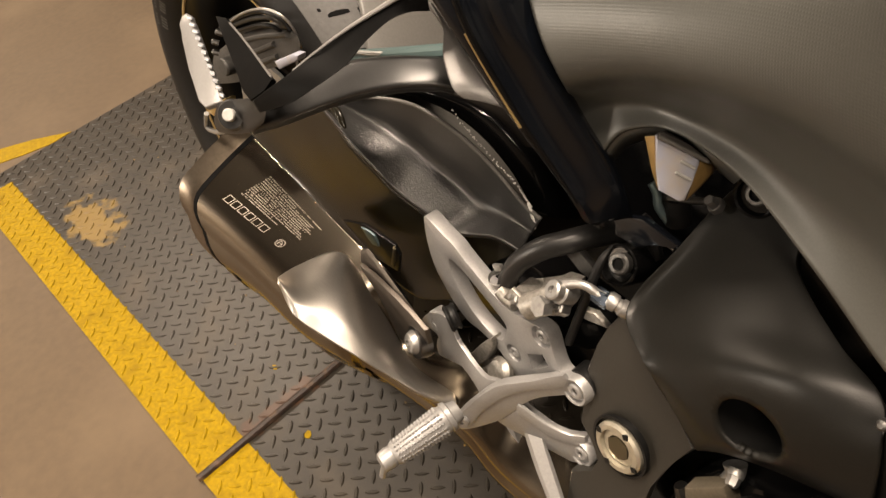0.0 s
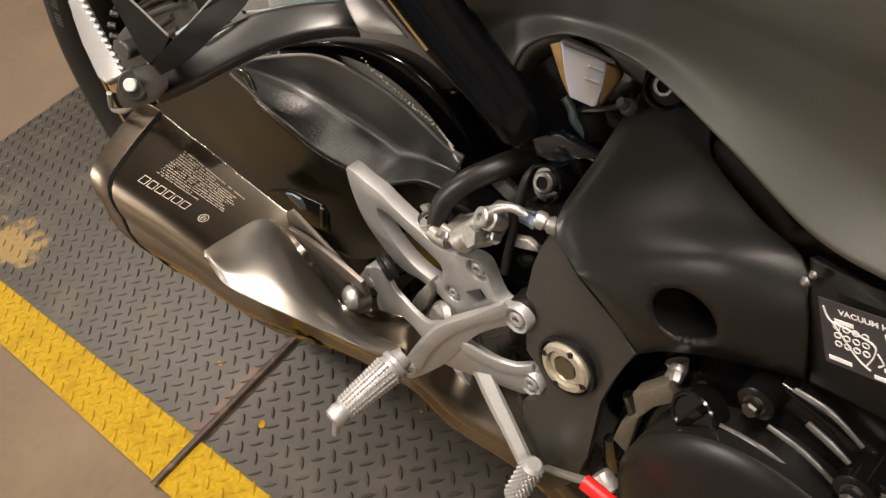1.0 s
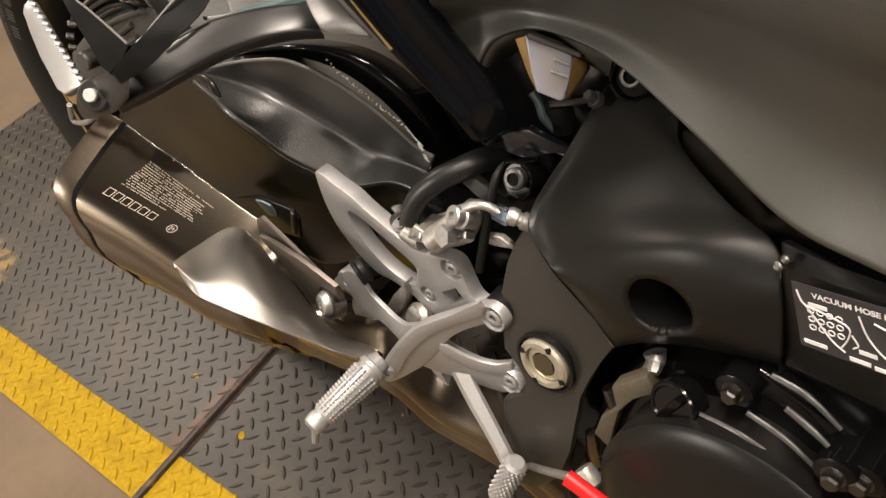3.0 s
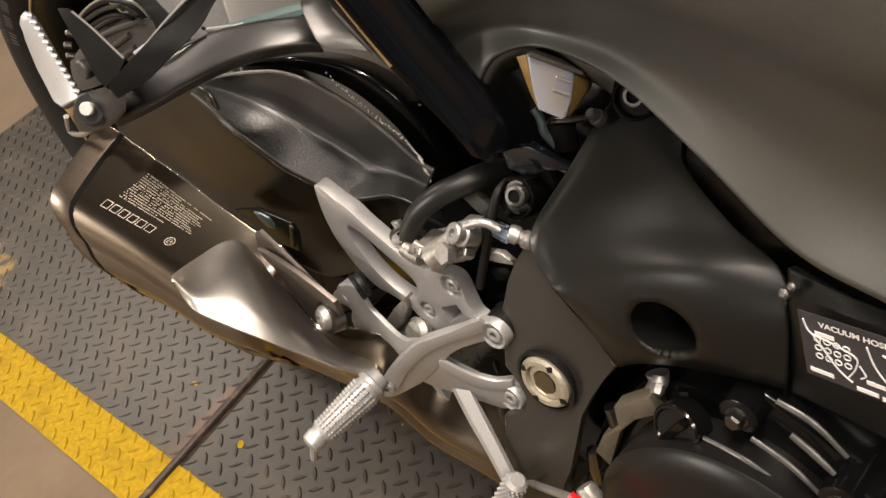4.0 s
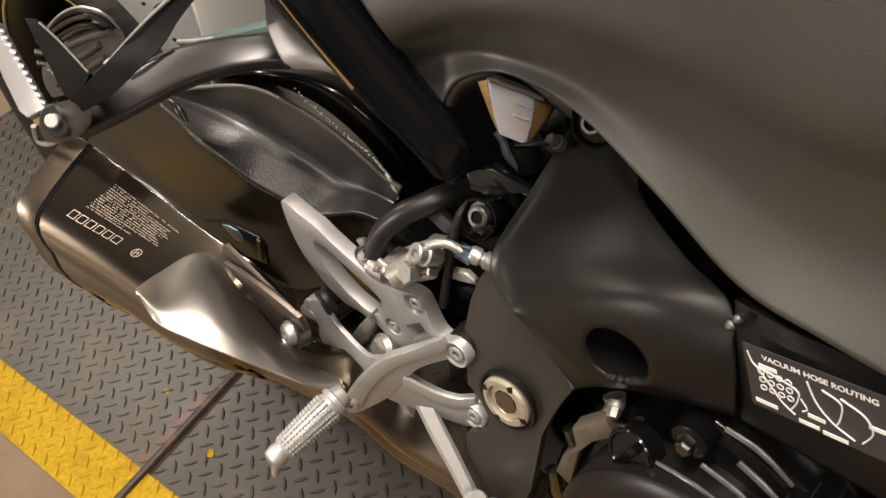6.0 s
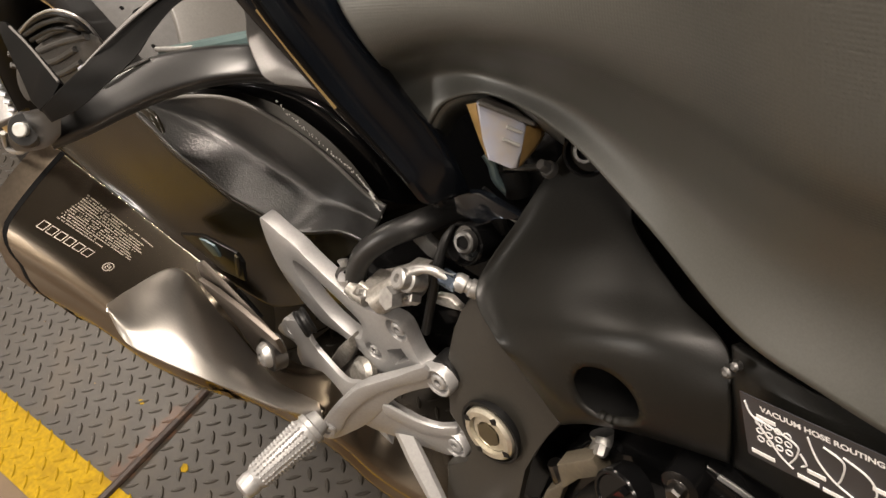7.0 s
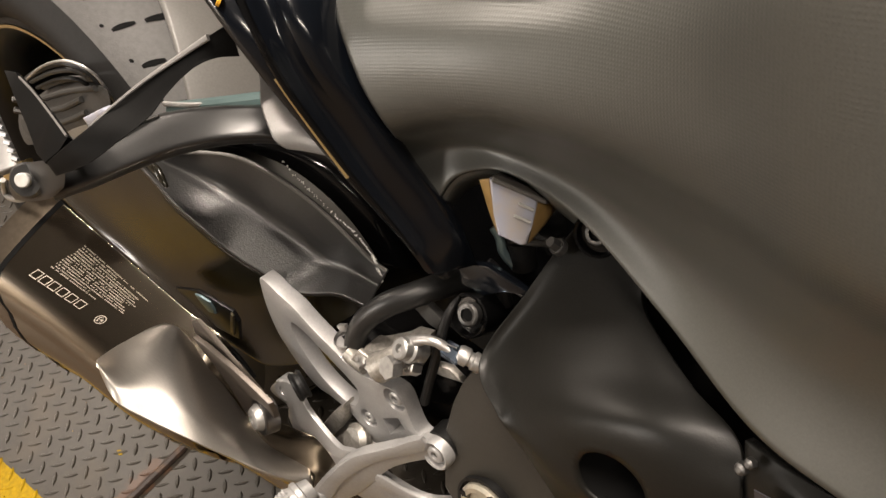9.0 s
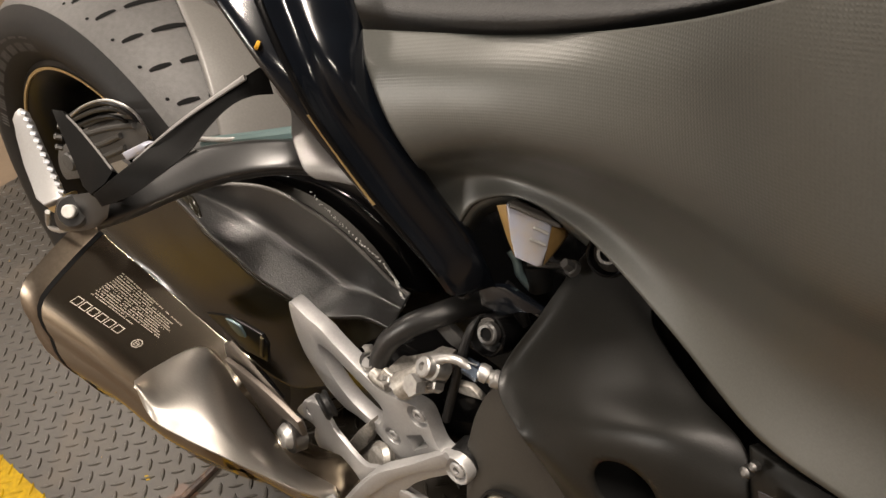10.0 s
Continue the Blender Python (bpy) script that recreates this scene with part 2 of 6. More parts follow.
def loft(rings, caps=True, bm=None):
    """Joins rings of equally many points."""
    bm = bm or bmesh.new()
    vs = [[bm.verts.new(p) for p in r] for r in rings]
    k = len(vs[0])
    for a, b in zip(vs, vs[1:]):
        for i in range(k):
            bm.faces.new((a[i], a[(i + 1) % k], b[(i + 1) % k], b[i]))
    if caps:
        bm.faces.new(vs[0][::-1])
        bm.faces.new(vs[-1])
    return bm


def tube(pts, r, sides=14, n=6, bm=None, flat=1.0, closed=False):
    """A round bar along a smooth line through pts; r: one radius, or one for each point."""
    line = spline(pts, n, closed) if len(pts) > 2 else [Vector(p) for p in pts]
    rs = [r] * len(line) if isinstance(r, (int, float)) else [float(np.interp(i / (len(line) - 1) * (len(r) - 1), range(len(r)), r)) for i in range(len(line))]
    rings, up = [], None
    for i, p in enumerate(line):
        d = (line[min(i + 1, len(line) - 1)] - line[max(i - 1, 0)]).normalized()
        if up is None:
            up = d.orthogonal().normalized()
        up = (up - d * up.dot(d)).normalized()
        s = d.cross(up)
        rings.append([p + rs[i] * (math.cos(a) * up + flat * math.sin(a) * s) for a in (2 * math.pi * k / sides for k in range(sides))])
    return loft(rings, True, bm)


def plate(pts, depth, bevel=0.002, n=0, holes=(), bm=None, seg=2):
    """A flat or warped plate: outline pts in bike space, thickened by the vector depth (or metres along +v)."""
    d = Vector(depth) if not isinstance(depth, (int, float)) else Vector((0, depth, 0))
    pts = spline(pts, n, True) if n else [Vector(p) for p in pts]
    b = bm or bmesh.new()
    front = [b.verts.new(p) for p in pts]
    back = [b.verts.new(p + d) for p in pts]
    k = len(pts)
    f1 = b.faces.new(front)
    f2 = b.faces.new(back[::-1])
    for i in range(k):
        b.faces.new((front[i], back[i], back[(i + 1) % k], front[(i + 1) % k]))
    if bevel:
        edges = [e for e in f1.edges] + [e for e in f2.edges]
        bmesh.ops.bevel(b, geom=edges, offset=bevel, segments=seg, affect="EDGES", profile=0.5, clamp_overlap=True)
    bmesh.ops.triangulate(b, faces=[f for f in b.faces if len(f.verts) > 4])
    return b


def flat(plane, pts):
    """Points of an outline, (x, z) in millimetres, on the upright plane y = a + b x + c z."""
    a, b, c = plane
    return [Vector((x / 1000, a + b * x / 1000 + c * z / 1000, z / 1000)) for x, z in pts]


def circle(centre, r, n=20):
    """A round outline in a plane of constant y."""
    return [Vector(centre) + Vector((r * math.cos(2 * math.pi * k / n), 0, r * math.sin(2 * math.pi * k / n))) for k in range(n)]


def pierced(outer, holes, depth, bevel=0.0015, seg=2):
    """A cast plate with holes right through it: outlines thickened by the vector depth, with rounded front edges."""
    d = Vector(depth)
    b = bmesh.new()
    loops, rim = [], []
    for line in (outer, *holes):
        vs = [b.verts.new(p) for p in line]
        loops.append(vs)
        rim += [b.edges.new((vs[i], vs[(i + 1) % len(vs)])) for i in range(len(vs))]
    made = bmesh.ops.triangle_fill(b, use_beauty=True, edges=rim)
    faces = [f for f in made["geom"] if isinstance(f, bmesh.types.BMFace)]
    behind = {v: b.verts.new(v.co + d) for vs in loops for v in vs}
    for f in faces:
        b.faces.new([behind[v] for v in reversed(f.verts)])
    for vs in loops:
        for i in range(len(vs)):
            p, q = vs[i], vs[(i + 1) % len(vs)]
            b.faces.new((p, behind[p], behind[q], q))
    bmesh.ops.recalc_face_normals(b, faces=b.faces)
    if bevel:
        bmesh.ops.bevel(b, geom=rim, offset=bevel, segments=seg, affect="EDGES", profile=0.5, clamp_overlap=True)
    return b


def rounded(corners, cuts, bulges, n=5):
    """A closed section through corners, each rounded from the share cut of its two sides, the sides swelling by bulges metres."""
    mid = sum((Vector(c) for c in corners), Vector()) / len(corners)
    out = []
    for i, c in enumerate(corners):
        p, c, q = Vector(corners[i - 1]), Vector(c), Vector(corners[(i + 1) % len(corners)])
        a, b = c.lerp(p, cuts[i]), c.lerp(q, cuts[i])
        out += [a * (1 - t) ** 2 + c * 2 * t * (1 - t) + b * t * t for t in (k / n for k in range(n + 1))]
        half = (c + q) / 2
        free = 1 - cuts[i] - cuts[(i + 1) % len(corners)]
        for f, h in ((0.03, 0.1), (0.25, 0.75), (0.5, 1.0), (0.75, 0.75), (0.97, 0.1)):
            out.append(c.lerp(q, cuts[i] + free * f) + (half - mid).normalized() * bulges[i] * h)
    return out


def skin(rows, nu=8, nv=8):
    """A smooth sheet through a grid of points (rows of equally many points)."""
    fine = [spline(r, nu) for r in rows]
    cols = [spline([r[i] for r in fine], nv) for i in range(len(fine[0]))]
    b = bmesh.new()
    g = [[b.verts.new(p) for p in c] for c in cols]
    for i in range(len(g) - 1):
        for j in range(len(g[0]) - 1):
            b.faces.new((g[i][j], g[i + 1][j], g[i + 1][j + 1], g[i][j + 1]))
    return b


def thicken(ob, t):
    m = ob.modifiers.new("thickness", "SOLIDIFY")
    m.thickness, m.offset = t, -1
    return ob


def casting(stations, along=6, around=3, line=2):
    """A rounded casting: rings of equally many points, smoothed along its length and round its section."""
    rings = [spline(r, around, True) if around > 1 else [Vector(p) for p in r] for r in stations]
    cols = [spline([r[k] for r in rings], along) for k in range(len(rings[0]))]
    return loft([[c[i] for c in cols] for i in range(len(cols[0]))])


def lathe(profile, centre, axis=(0, -1, 0), sides=32, bm=None, start=0.0, caps=True):
    """Turns (along, radius) round the axis through centre."""
    ax = Vector(axis).normalized()
    up = ax.orthogonal().normalized()
    s = ax.cross(up)
    rings = [[Vector(centre) + ax * h + r * (math.cos(a) * up + math.sin(a) * s) for a in (start + 2 * math.pi * k / sides for k in range(sides))] for h, r in profile]
    return loft(rings, caps, bm)


def hexbolt(parent, at, r, axis=(0, -1, 0), mat=None, name="bolt", label=""):
    b = lathe([(-0.003, r * 1.35), (0.0, r * 1.35), (0.0012, r * 1.25)], at, axis, 24)
    lathe([(0.0008, r), (0.006, r), (0.0075, r * 0.8)], at, axis, 6, b)
    return part(name, b, mat or CHROME, parent, label, 25)


# ---------- ground ----------
def slab(name, x0, x1, y0, y1, z0, z1, mat, label, category, kind="structure", bevel=0.003):
    b = bmesh.new()
    plate([(x0, y0, z1), (x1, y0, z1), (x1, y1, z1), (x0, y1, z1)], (0, 0, z0 - z1), bevel, bm=b)
    return tagged(part(name, b, mat, None), label, category, kind=kind)


REAR, SEAM, EDGE, INNER, FAR, FRONT = -1.756, -0.727, 0.075, 0.150, 1.10, 1.30
ground = slab("ground", -6, 5, -4, 6, -0.20, -0.012, CONCRETE, "worn beige concrete garage floor", "floor", bevel=0)
deck = slab("floor_plate", REAR, FRONT, EDGE, FAR, -0.012, 0.0, PLATE, "grey painted steel tread plate set in the floor", "floor plate", bevel=0.002)
stripe = slab("yellow_stripe", REAR + 0.06, FRONT, EDGE, INNER, -0.0005, 0.0008, YELLOW, "worn yellow edge stripe painted on the tread plate", "stripe", bevel=0)


def lug_mesh(cells, name, mat, parent):
    """Raised almond-shaped lugs of a tread plate, turned by turns one way and the other."""
    b = bmesh.new()
    for x, y, turn, base in cells:
        c, s = math.cos(turn), math.sin(turn)
        L, W, H = 0.0112, 0.0029, 0.0018
        low = [(-L, 0), (-L * 0.4, -W), (L * 0.4, -W), (L, 0), (L * 0.4, W), (-L * 0.4, W)]
        lo = [b.verts.new((x + c * p - s * q, y + s * p + c * q, base)) for p, q in low]
        hi = [b.verts.new((x + c * p * 0.72 - s * q * 0.45, y + s * p * 0.72 + c * q * 0.45, base + H)) for p, q in low]
        for i in range(6):
            b.faces.new((lo[i], lo[(i + 1) % 6], hi[(i + 1) % 6], hi[i]))
        b.faces.new(hi)
    return part(name, b, mat, parent, kind="stuff", smooth=20)


PITCH = 0.030
grey_cells, yellow_cells = [], []
rnd = random.Random(4)
for half in (0, 1):
    for i in range(int((0.30 - REAR) / PITCH)):
        for j in range(int((FAR - EDGE) / PITCH)):
            x, y = REAR + (i + 0.4 + 0.5 * half) * PITCH, EDGE + (j + 0.35 + 0.5 * half) * PITCH
            if abs(x - SEAM) < 0.012 or x > 0.3:
                continue
            turn = radians(45 if half else -45)
            if y < INNER - 0.004 and x > REAR + 0.065:
                yellow_cells.append((x, y, turn, 0.0006))
            else:
                grey_cells.append((x, y, turn, -0.0002))
lug_mesh(grey_cells, "tread_lugs", PLATE, deck)
lug_mesh(yellow_cells, "painted_lugs", YELLOW, stripe)


def paint_speck(x, y, size, mat, label):
    k = rnd.randint(6, 9)
    pts = [(x + size * rnd.uniform(0.4, 1.2) * math.cos(6.283 * i / k), y + 0.7 * size * rnd.uniform(0.4, 1.2) * math.sin(6.283 * i / k), 0.0009) for i in range(k)]
    return part("paint_speck", plate(pts, (0, 0, -0.002), 0), mat, deck, label)


for x, y, size in SPECKS:
    paint_speck(x, y, size, YELLOW, "spilled yellow paint")
for i in range(40):
    paint_speck(rnd.uniform(-1.7, -0.45), rnd.uniform(0.17, 0.7), rnd.uniform(0.0012, 0.003), OCHRE if i % 3 else CONCRETE, "")
tagged(part("seam_strip", tube([(SEAM, EDGE - 0.004, 0.0026), (SEAM + 0.001, 0.4, 0.0026), (SEAM - 0.001, FAR, 0.0026)], 0.0058, 8, 30), RUST, None),
       "thin rusty steel strip across the plate joint", "seam strip", kind="structure")
tagged(part("floor_marking", plate([(-1.936, 0.116, -0.0105), (-1.879, 0.181, -0.0105), (-1.838, 0.250, -0.0105), (-1.780, 0.323, -0.0105), (-1.777, 0.270, -0.0105), (-1.798, 0.207, -0.0105), (-1.819, 0.160, -0.0105), (-1.838, 0.085, -0.0105)], (0, 0, -0.002), 0), YELLOW, None),
       "curved yellow line painted on the concrete", "floor marking", kind="structure")

def ceiling_lamp(x, y, z, length, width, watts, turn=0.0, colour=(1.0, 0.872, 0.75)):
    """An added, unseen batten lamp: housing, glowing tube cover and the light that it gives."""
    thing = tagged(new("ceiling_lamp"), "long white batten lamp, unseen, added for the highlights", "lamp", "ceiling lamps")
    thing.matrix_world = pose(x, y, z, 0, 0, turn)
    data = bpy.data.lights.new("tube_light", "AREA")
    data.shape, data.size, data.size_y, data.energy, data.color = "RECTANGLE", length, width, watts, colour
    light = new("tube_light", data)
    light.parent = thing
    light.location = (0, 0, -0.045)
    part("housing", plate([(-length / 2, -0.07, 0.03), (length / 2, -0.07, 0.03), (length / 2, 0.07, 0.03), (-length / 2, 0.07, 0.03)], (0, 0, -0.04), 0.006), WALLM, thing)
    part("tube_cover", tube([(-length / 2 + 0.04, 0, -0.018), (length / 2 - 0.04, 0, -0.018)], 0.02, 12), GLOW, thing)
    if z < 3.1:
        for end in (-0.5, 0.5):
            part("hanger_rod", tube([(end, 0, 0.028), (end, 0, 3.199 - z)], 0.004, 8), CHROME2, thing)
    return thing



# ---------- unseen walls and ceiling that close the garage round it ---
for nm, a in (("wall_south", (-6, 5, -4.2, -4)), ("wall_north", (-6, 5, 6, 6.2)), ("wall_west", (-6.2, -6, -4, 6)), ("wall_east", (5, 5.2, -4, 6))):
    slab(nm, *a, -0.1, 3.2, WALLM, "plain painted garage wall", "wall", bevel=0)
slab("ceiling", -6.2, 5.2, -4.2, 6.2, 3.2, 3.4, CEILM, "plain dark garage ceiling, unseen", "ceiling", bevel=0)
for lx, ly, lz, turn, watts in LAMPS:
    ceiling_lamp(lx, ly, lz, 1.4, 0.14, watts, turn, (1.0, 0.93, 0.85) if lz < 3 else (1.0, 0.872, 0.75))

# ---------- the motorcycle ----------
bike = tagged(new("motorcycle"), "black and graphite sports motorcycle leaning on its side stand", "motorcycle")
bike.matrix_world = pose(-0.8, 0.434, 0, -6, 0, -3.6)
AX = Vector((0, 0, 0.318))

# rear wheel
TY = [(-0.066, 0.224), (-0.078, 0.230), (-0.090, 0.243), (-0.096, 0.258), (-0.0965, 0.270), (-0.092, 0.280), (-0.083, 0.2905), (-0.066, 0.3025), (-0.045, 0.3105), (-0.022, 0.3150), (0, 0.3165)]


def tyre_r(v):
    t = [(a, r) for a, r in TY if r >= 0.280]
    return float(np.interp(-abs(v), [a for a, _ in t], [r for _, r in t]))


wheel = new("rear_wheel")
wheel.parent = bike
wheel.location = AX
side = [(v, r) for v, r in TY if r <= 0.291]
tread = [(v, r) for v, r in TY if r >= 0.2895]
tread = tread + [(-v, r) for v, r in tread[-2::-1]]
tyre = part("tyre", lathe([(-0.05, 0.215)] + side + [(-0.05, 0.275)], (0, 0, 0), (0, 1, 0), 128, caps=False), SIDEWALL, wheel, "black rubber tyre sidewall")
lathe_t = lathe(tread, (0, 0, 0), (0, 1, 0), 160, caps=False)
part("tread", lathe_t, TYRE, wheel, "worn grey tyre tread, slanted grooves painted on as dark strips")
lathe_o = lathe([(0.05, 0.275)] + [(-v, r) for v, r in side[::-1]] + [(0.05, 0.215)], (0, 0, 0), (0, 1, 0), 96, caps=False)
part("sidewall", lathe_o, SIDEWALL, wheel)


# flat dark strip just above the tread, painting a groove's shade
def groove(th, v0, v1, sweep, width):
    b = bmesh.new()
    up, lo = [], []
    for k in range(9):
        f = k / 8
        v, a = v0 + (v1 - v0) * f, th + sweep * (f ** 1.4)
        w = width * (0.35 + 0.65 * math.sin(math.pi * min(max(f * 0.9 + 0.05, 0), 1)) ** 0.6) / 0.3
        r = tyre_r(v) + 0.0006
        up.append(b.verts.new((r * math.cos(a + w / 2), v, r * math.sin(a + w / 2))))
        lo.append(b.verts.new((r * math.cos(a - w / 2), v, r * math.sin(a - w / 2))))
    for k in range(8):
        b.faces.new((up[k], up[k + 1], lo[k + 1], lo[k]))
    return part("tread_groove", b, SEAMSHADE, wheel)


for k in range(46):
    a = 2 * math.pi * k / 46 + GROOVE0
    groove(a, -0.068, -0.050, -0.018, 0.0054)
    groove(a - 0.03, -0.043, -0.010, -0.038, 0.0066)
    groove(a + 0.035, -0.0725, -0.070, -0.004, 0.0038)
RIM = [(-0.064, 0.226), (-0.076, 0.229), (-0.0785, 0.2235), (-0.074, 0.2145), (-0.064, 0.206), (-0.05, 0.197), (-0.03, 0.192), (0.05, 0.197), (0.074, 0.2145), (0.076, 0.229), (0.064, 0.226)]
rim = part("rim", lathe(RIM, (0, 0, 0), (0, 1, 0), 96, caps=False), RIMM, wheel, "gloss black cast wheel rim")
part("rim_line", lathe([(-0.0795, 0.2225), (-0.0795, 0.2192), (-0.0775, 0.2186)], (0, 0, 0), (0, 1, 0), 96, caps=False), GOLDLINE, rim, "gold line on the rim edge")
for k in range(9):
    a0 = radians(95 + 7 * k)
    b = bmesh.new()
    for j in range(4):
        a = a0 + radians(1.3 * j)
        q = [(r * math.cos(a + da), v, r * math.sin(a + da)) for r, v, da in ((0.244, -0.0912, 0), (0.244, -0.0912, 0.013), (0.262, -0.0970, 0.013), (0.262, -0.0970, 0))]
        b.faces.new([b.verts.new(p) for p in q])
    part("sidewall_mark", b, TYRE, wheel)
part("hub", lathe([(-0.05, 0.03), (-0.05, 0.045), (-0.03, 0.055), (0.03, 0.055), (0.05, 0.045), (0.05, 0.03)], (0, 0, 0), (0, 1, 0), 32), GLOSS, wheel)
for k in range(5):
    a = 2 * math.pi * k / 5 + 0.3
    part("spoke", tube([(0.05 * math.cos(a), 0, 0.05 * math.sin(a)), (0.12 * math.cos(a + 0.05), 0, 0.12 * math.sin(a + 0.05)), (0.196 * math.cos(a), 0, 0.196 * math.sin(a))], [0.02, 0.013, 0.018], 10, 4), GLOSS, wheel)
disc = lathe([(-0.060, 0.075), (-0.060, 0.11), (-0.055, 0.11), (-0.055, 0.075)], (0, 0, 0), (0, 1, 0), 64, caps=False)
part("brake_disc", disc, CHROME, wheel, "steel brake disc")
part("axle_nut", lathe([(-0.135, 0.014), (-0.128, 0.018), (-0.05, 0.018)], (0, 0, 0), (0, 1, 0), 24), CHROME, wheel)

# swingarm: boxed beam from the pivot to the axle, arched on top
arm_rings = []
for ctr, hw, hh in SWING:
    c = Vector(ctr)
    arm_rings.append([c + Vector((0, sy * hw, sz * hh)) for sy, sz in ((-1, -0.7), (-1, 0.7), (-0.7, 1), (0.7, 1), (1, 0.7), (1, -0.7), (0.7, -1), (-0.7, -1))])
rings = [spline([r[k] for r in arm_rings], 6) for k in range(8)]
swing = part("swingarm", loft([[rings[k][i] for k in range(8)] for i in range(len(rings[0]))]), GLOSS, bike, "gloss black cast swingarm", 40)

# hugger: arched guard over the front of the tyre
SCOOP_0 = [(0.2535, -0.1040, 0.5025), (0.3040, -0.0950, 0.5165), (0.3437, -0.0876, 0.5216), (0.3750, -0.0780, 0.5100), (0.4021, -0.0700, 0.4921), (0.4251, -0.0640, 0.4713), (0.4428, -0.0600, 0.4546), (0.4569, -0.0574, 0.4480)]
SCOOP_1 = [(0.2472, -0.1059, 0.4989), (0.2934, -0.0983, 0.5046), (0.3305, -0.0913, 0.5041), (0.3599, -0.0819, 0.4901), (0.3871, -0.0739, 0.4733), (0.4120, -0.0678, 0.4549), (0.4362, -0.0631, 0.4456), (0.4537, -0.0601, 0.4399)]
SCOOP_2 = [(0.2421, -0.1074, 0.4959), (0.2845, -0.1009, 0.4947), (0.3192, -0.0943, 0.4892), (0.3468, -0.0850, 0.4731), (0.3742, -0.0770, 0.4571), (0.4008, -0.0708, 0.4408), (0.4307, -0.0656, 0.4382), (0.4510, -0.0623, 0.4333)]
SCOOP_3 = [(0.2456, -0.1125, 0.4976), (0.2892, -0.1099, 0.4934), (0.3219, -0.1044, 0.4844), (0.3474, -0.0955, 0.4667), (0.3738, -0.0875, 0.4518), (0.4009, -0.0811, 0.4374), (0.4334, -0.0741, 0.4390), (0.4548, -0.0696, 0.4339)]
SCOOP_4 = [(0.2494, -0.1180, 0.4995), (0.2944, -0.1194, 0.4923), (0.3250, -0.1151, 0.4795), (0.3480, -0.1066, 0.4600), (0.3735, -0.0986, 0.4462), (0.4012, -0.0919, 0.4340), (0.4365, -0.0830, 0.4401), (0.4588, -0.0774, 0.4347)]
SCOOP_5 = [(0.2538, -0.1240, 0.5016), (0.3006, -0.1300, 0.4914), (0.3286, -0.1270, 0.4742), (0.3487, -0.1190, 0.4527), (0.3733, -0.1110, 0.4401), (0.4017, -0.1040, 0.4304), (0.4401, -0.0930, 0.4416), (0.4635, -0.0860, 0.4358)]
FLANK_TOP = [(0.1167, -0.1260, 0.4483), (0.2587, -0.1210, 0.5067), (0.2946, -0.1270, 0.4877), (0.3231, -0.1240, 0.4704), (0.3436, -0.1160, 0.4488), (0.3685, -0.1080, 0.4361), (0.3974, -0.1010, 0.4265), (0.4364, -0.0900, 0.4379), (0.4601, -0.0830, 0.4322)]
FLANK_MID = [(0.0855, -0.1340, 0.4207), (0.1121, -0.1300, 0.4294), (0.1626, -0.1280, 0.4079), (0.2061, -0.1260, 0.3905), (0.2512, -0.1240, 0.3790), (0.2892, -0.1220, 0.3748), (0.3170, -0.1160, 0.3615), (0.3554, -0.1100, 0.3572), (0.4136, -0.1020, 0.3855)]
FLANK_LOW = [(0.0789, -0.1420, 0.4081), (0.0781, -0.1380, 0.4082), (0.1224, -0.1360, 0.3897), (0.1701, -0.1340, 0.3772), (0.2218, -0.1320, 0.3567), (0.2676, -0.1300, 0.3460), (0.3132, -0.1240, 0.3319), (0.3488, -0.1160, 0.3223), (0.3907, -0.1060, 0.3431)]
hugger = thicken(part("hugger", skin([SCOOP_0, SCOOP_1, SCOOP_2, SCOOP_3, SCOOP_4, SCOOP_5], 8, 6), TEXBLK, bike, "textured black plastic guard over the tyre", 60), 0.003)
thicken(part("hugger_side", skin([FLANK_TOP, FLANK_MID, FLANK_LOW], 8, 8), SIDEBLK, hugger, "smooth dark side of the tyre guard", 60), 0.003)
# grey bead in place of the highlight on the guard's lip
part("guard_lip", tube([Vector(p) + Vector((0.0005, -0.0005, 0.0006)) for p in SCOOP_0], 0.0017, 8, 8), GREYPL, hugger)
thicken(part("chain_guard", skin([
    [(0.2408, -0.0750, 0.4953), (0.3172, -0.0680, 0.5108), (0.3719, -0.0580, 0.5030), (0.4127, -0.0500, 0.4734), (0.4333, -0.0420, 0.4333)],
    [(0.2517, -0.0680, 0.5015), (0.3290, -0.0620, 0.5208), (0.3873, -0.0500, 0.5154), (0.4296, -0.0420, 0.4845), (0.4508, -0.0340, 0.4315)],
    [(0.2086, -0.0300, 0.4773), (0.3005, -0.0300, 0.5030), (0.3794, -0.0250, 0.5067), (0.4246, -0.0150, 0.4724), (0.4485, -0.0050, 0.4110)],
], 8, 8), GLOSS, bike, "gloss black inner guard", 60), 0.003)
drips = spline([(0.3664, -0.0660, 0.5227), (0.3871, -0.0630, 0.5052), (0.4081, -0.0610, 0.4906), (0.4294, -0.0590, 0.4791), (0.4439, -0.0570, 0.4646), (0.4487, -0.0560, 0.4531), (0.4517, -0.0550, 0.4362)], 14)
rnd = random.Random(5)
splash = bmesh.new()
for i, p in enumerate(drips):
    dense = i > 0.72 * len(drips)
    for k in range(6 if dense else 2):
        if dense or rnd.random() < 0.5:
            size = rnd.uniform(0.0003, 0.0009)
            spot = Vector(p) + Vector((rnd.gauss(0, 0.0009), -0.004, rnd.gauss(0, 0.0009)))
            lathe([(0, size), (0.0005, size * 0.7)], spot, (-0.2, -1, 0.5), 6, splash)
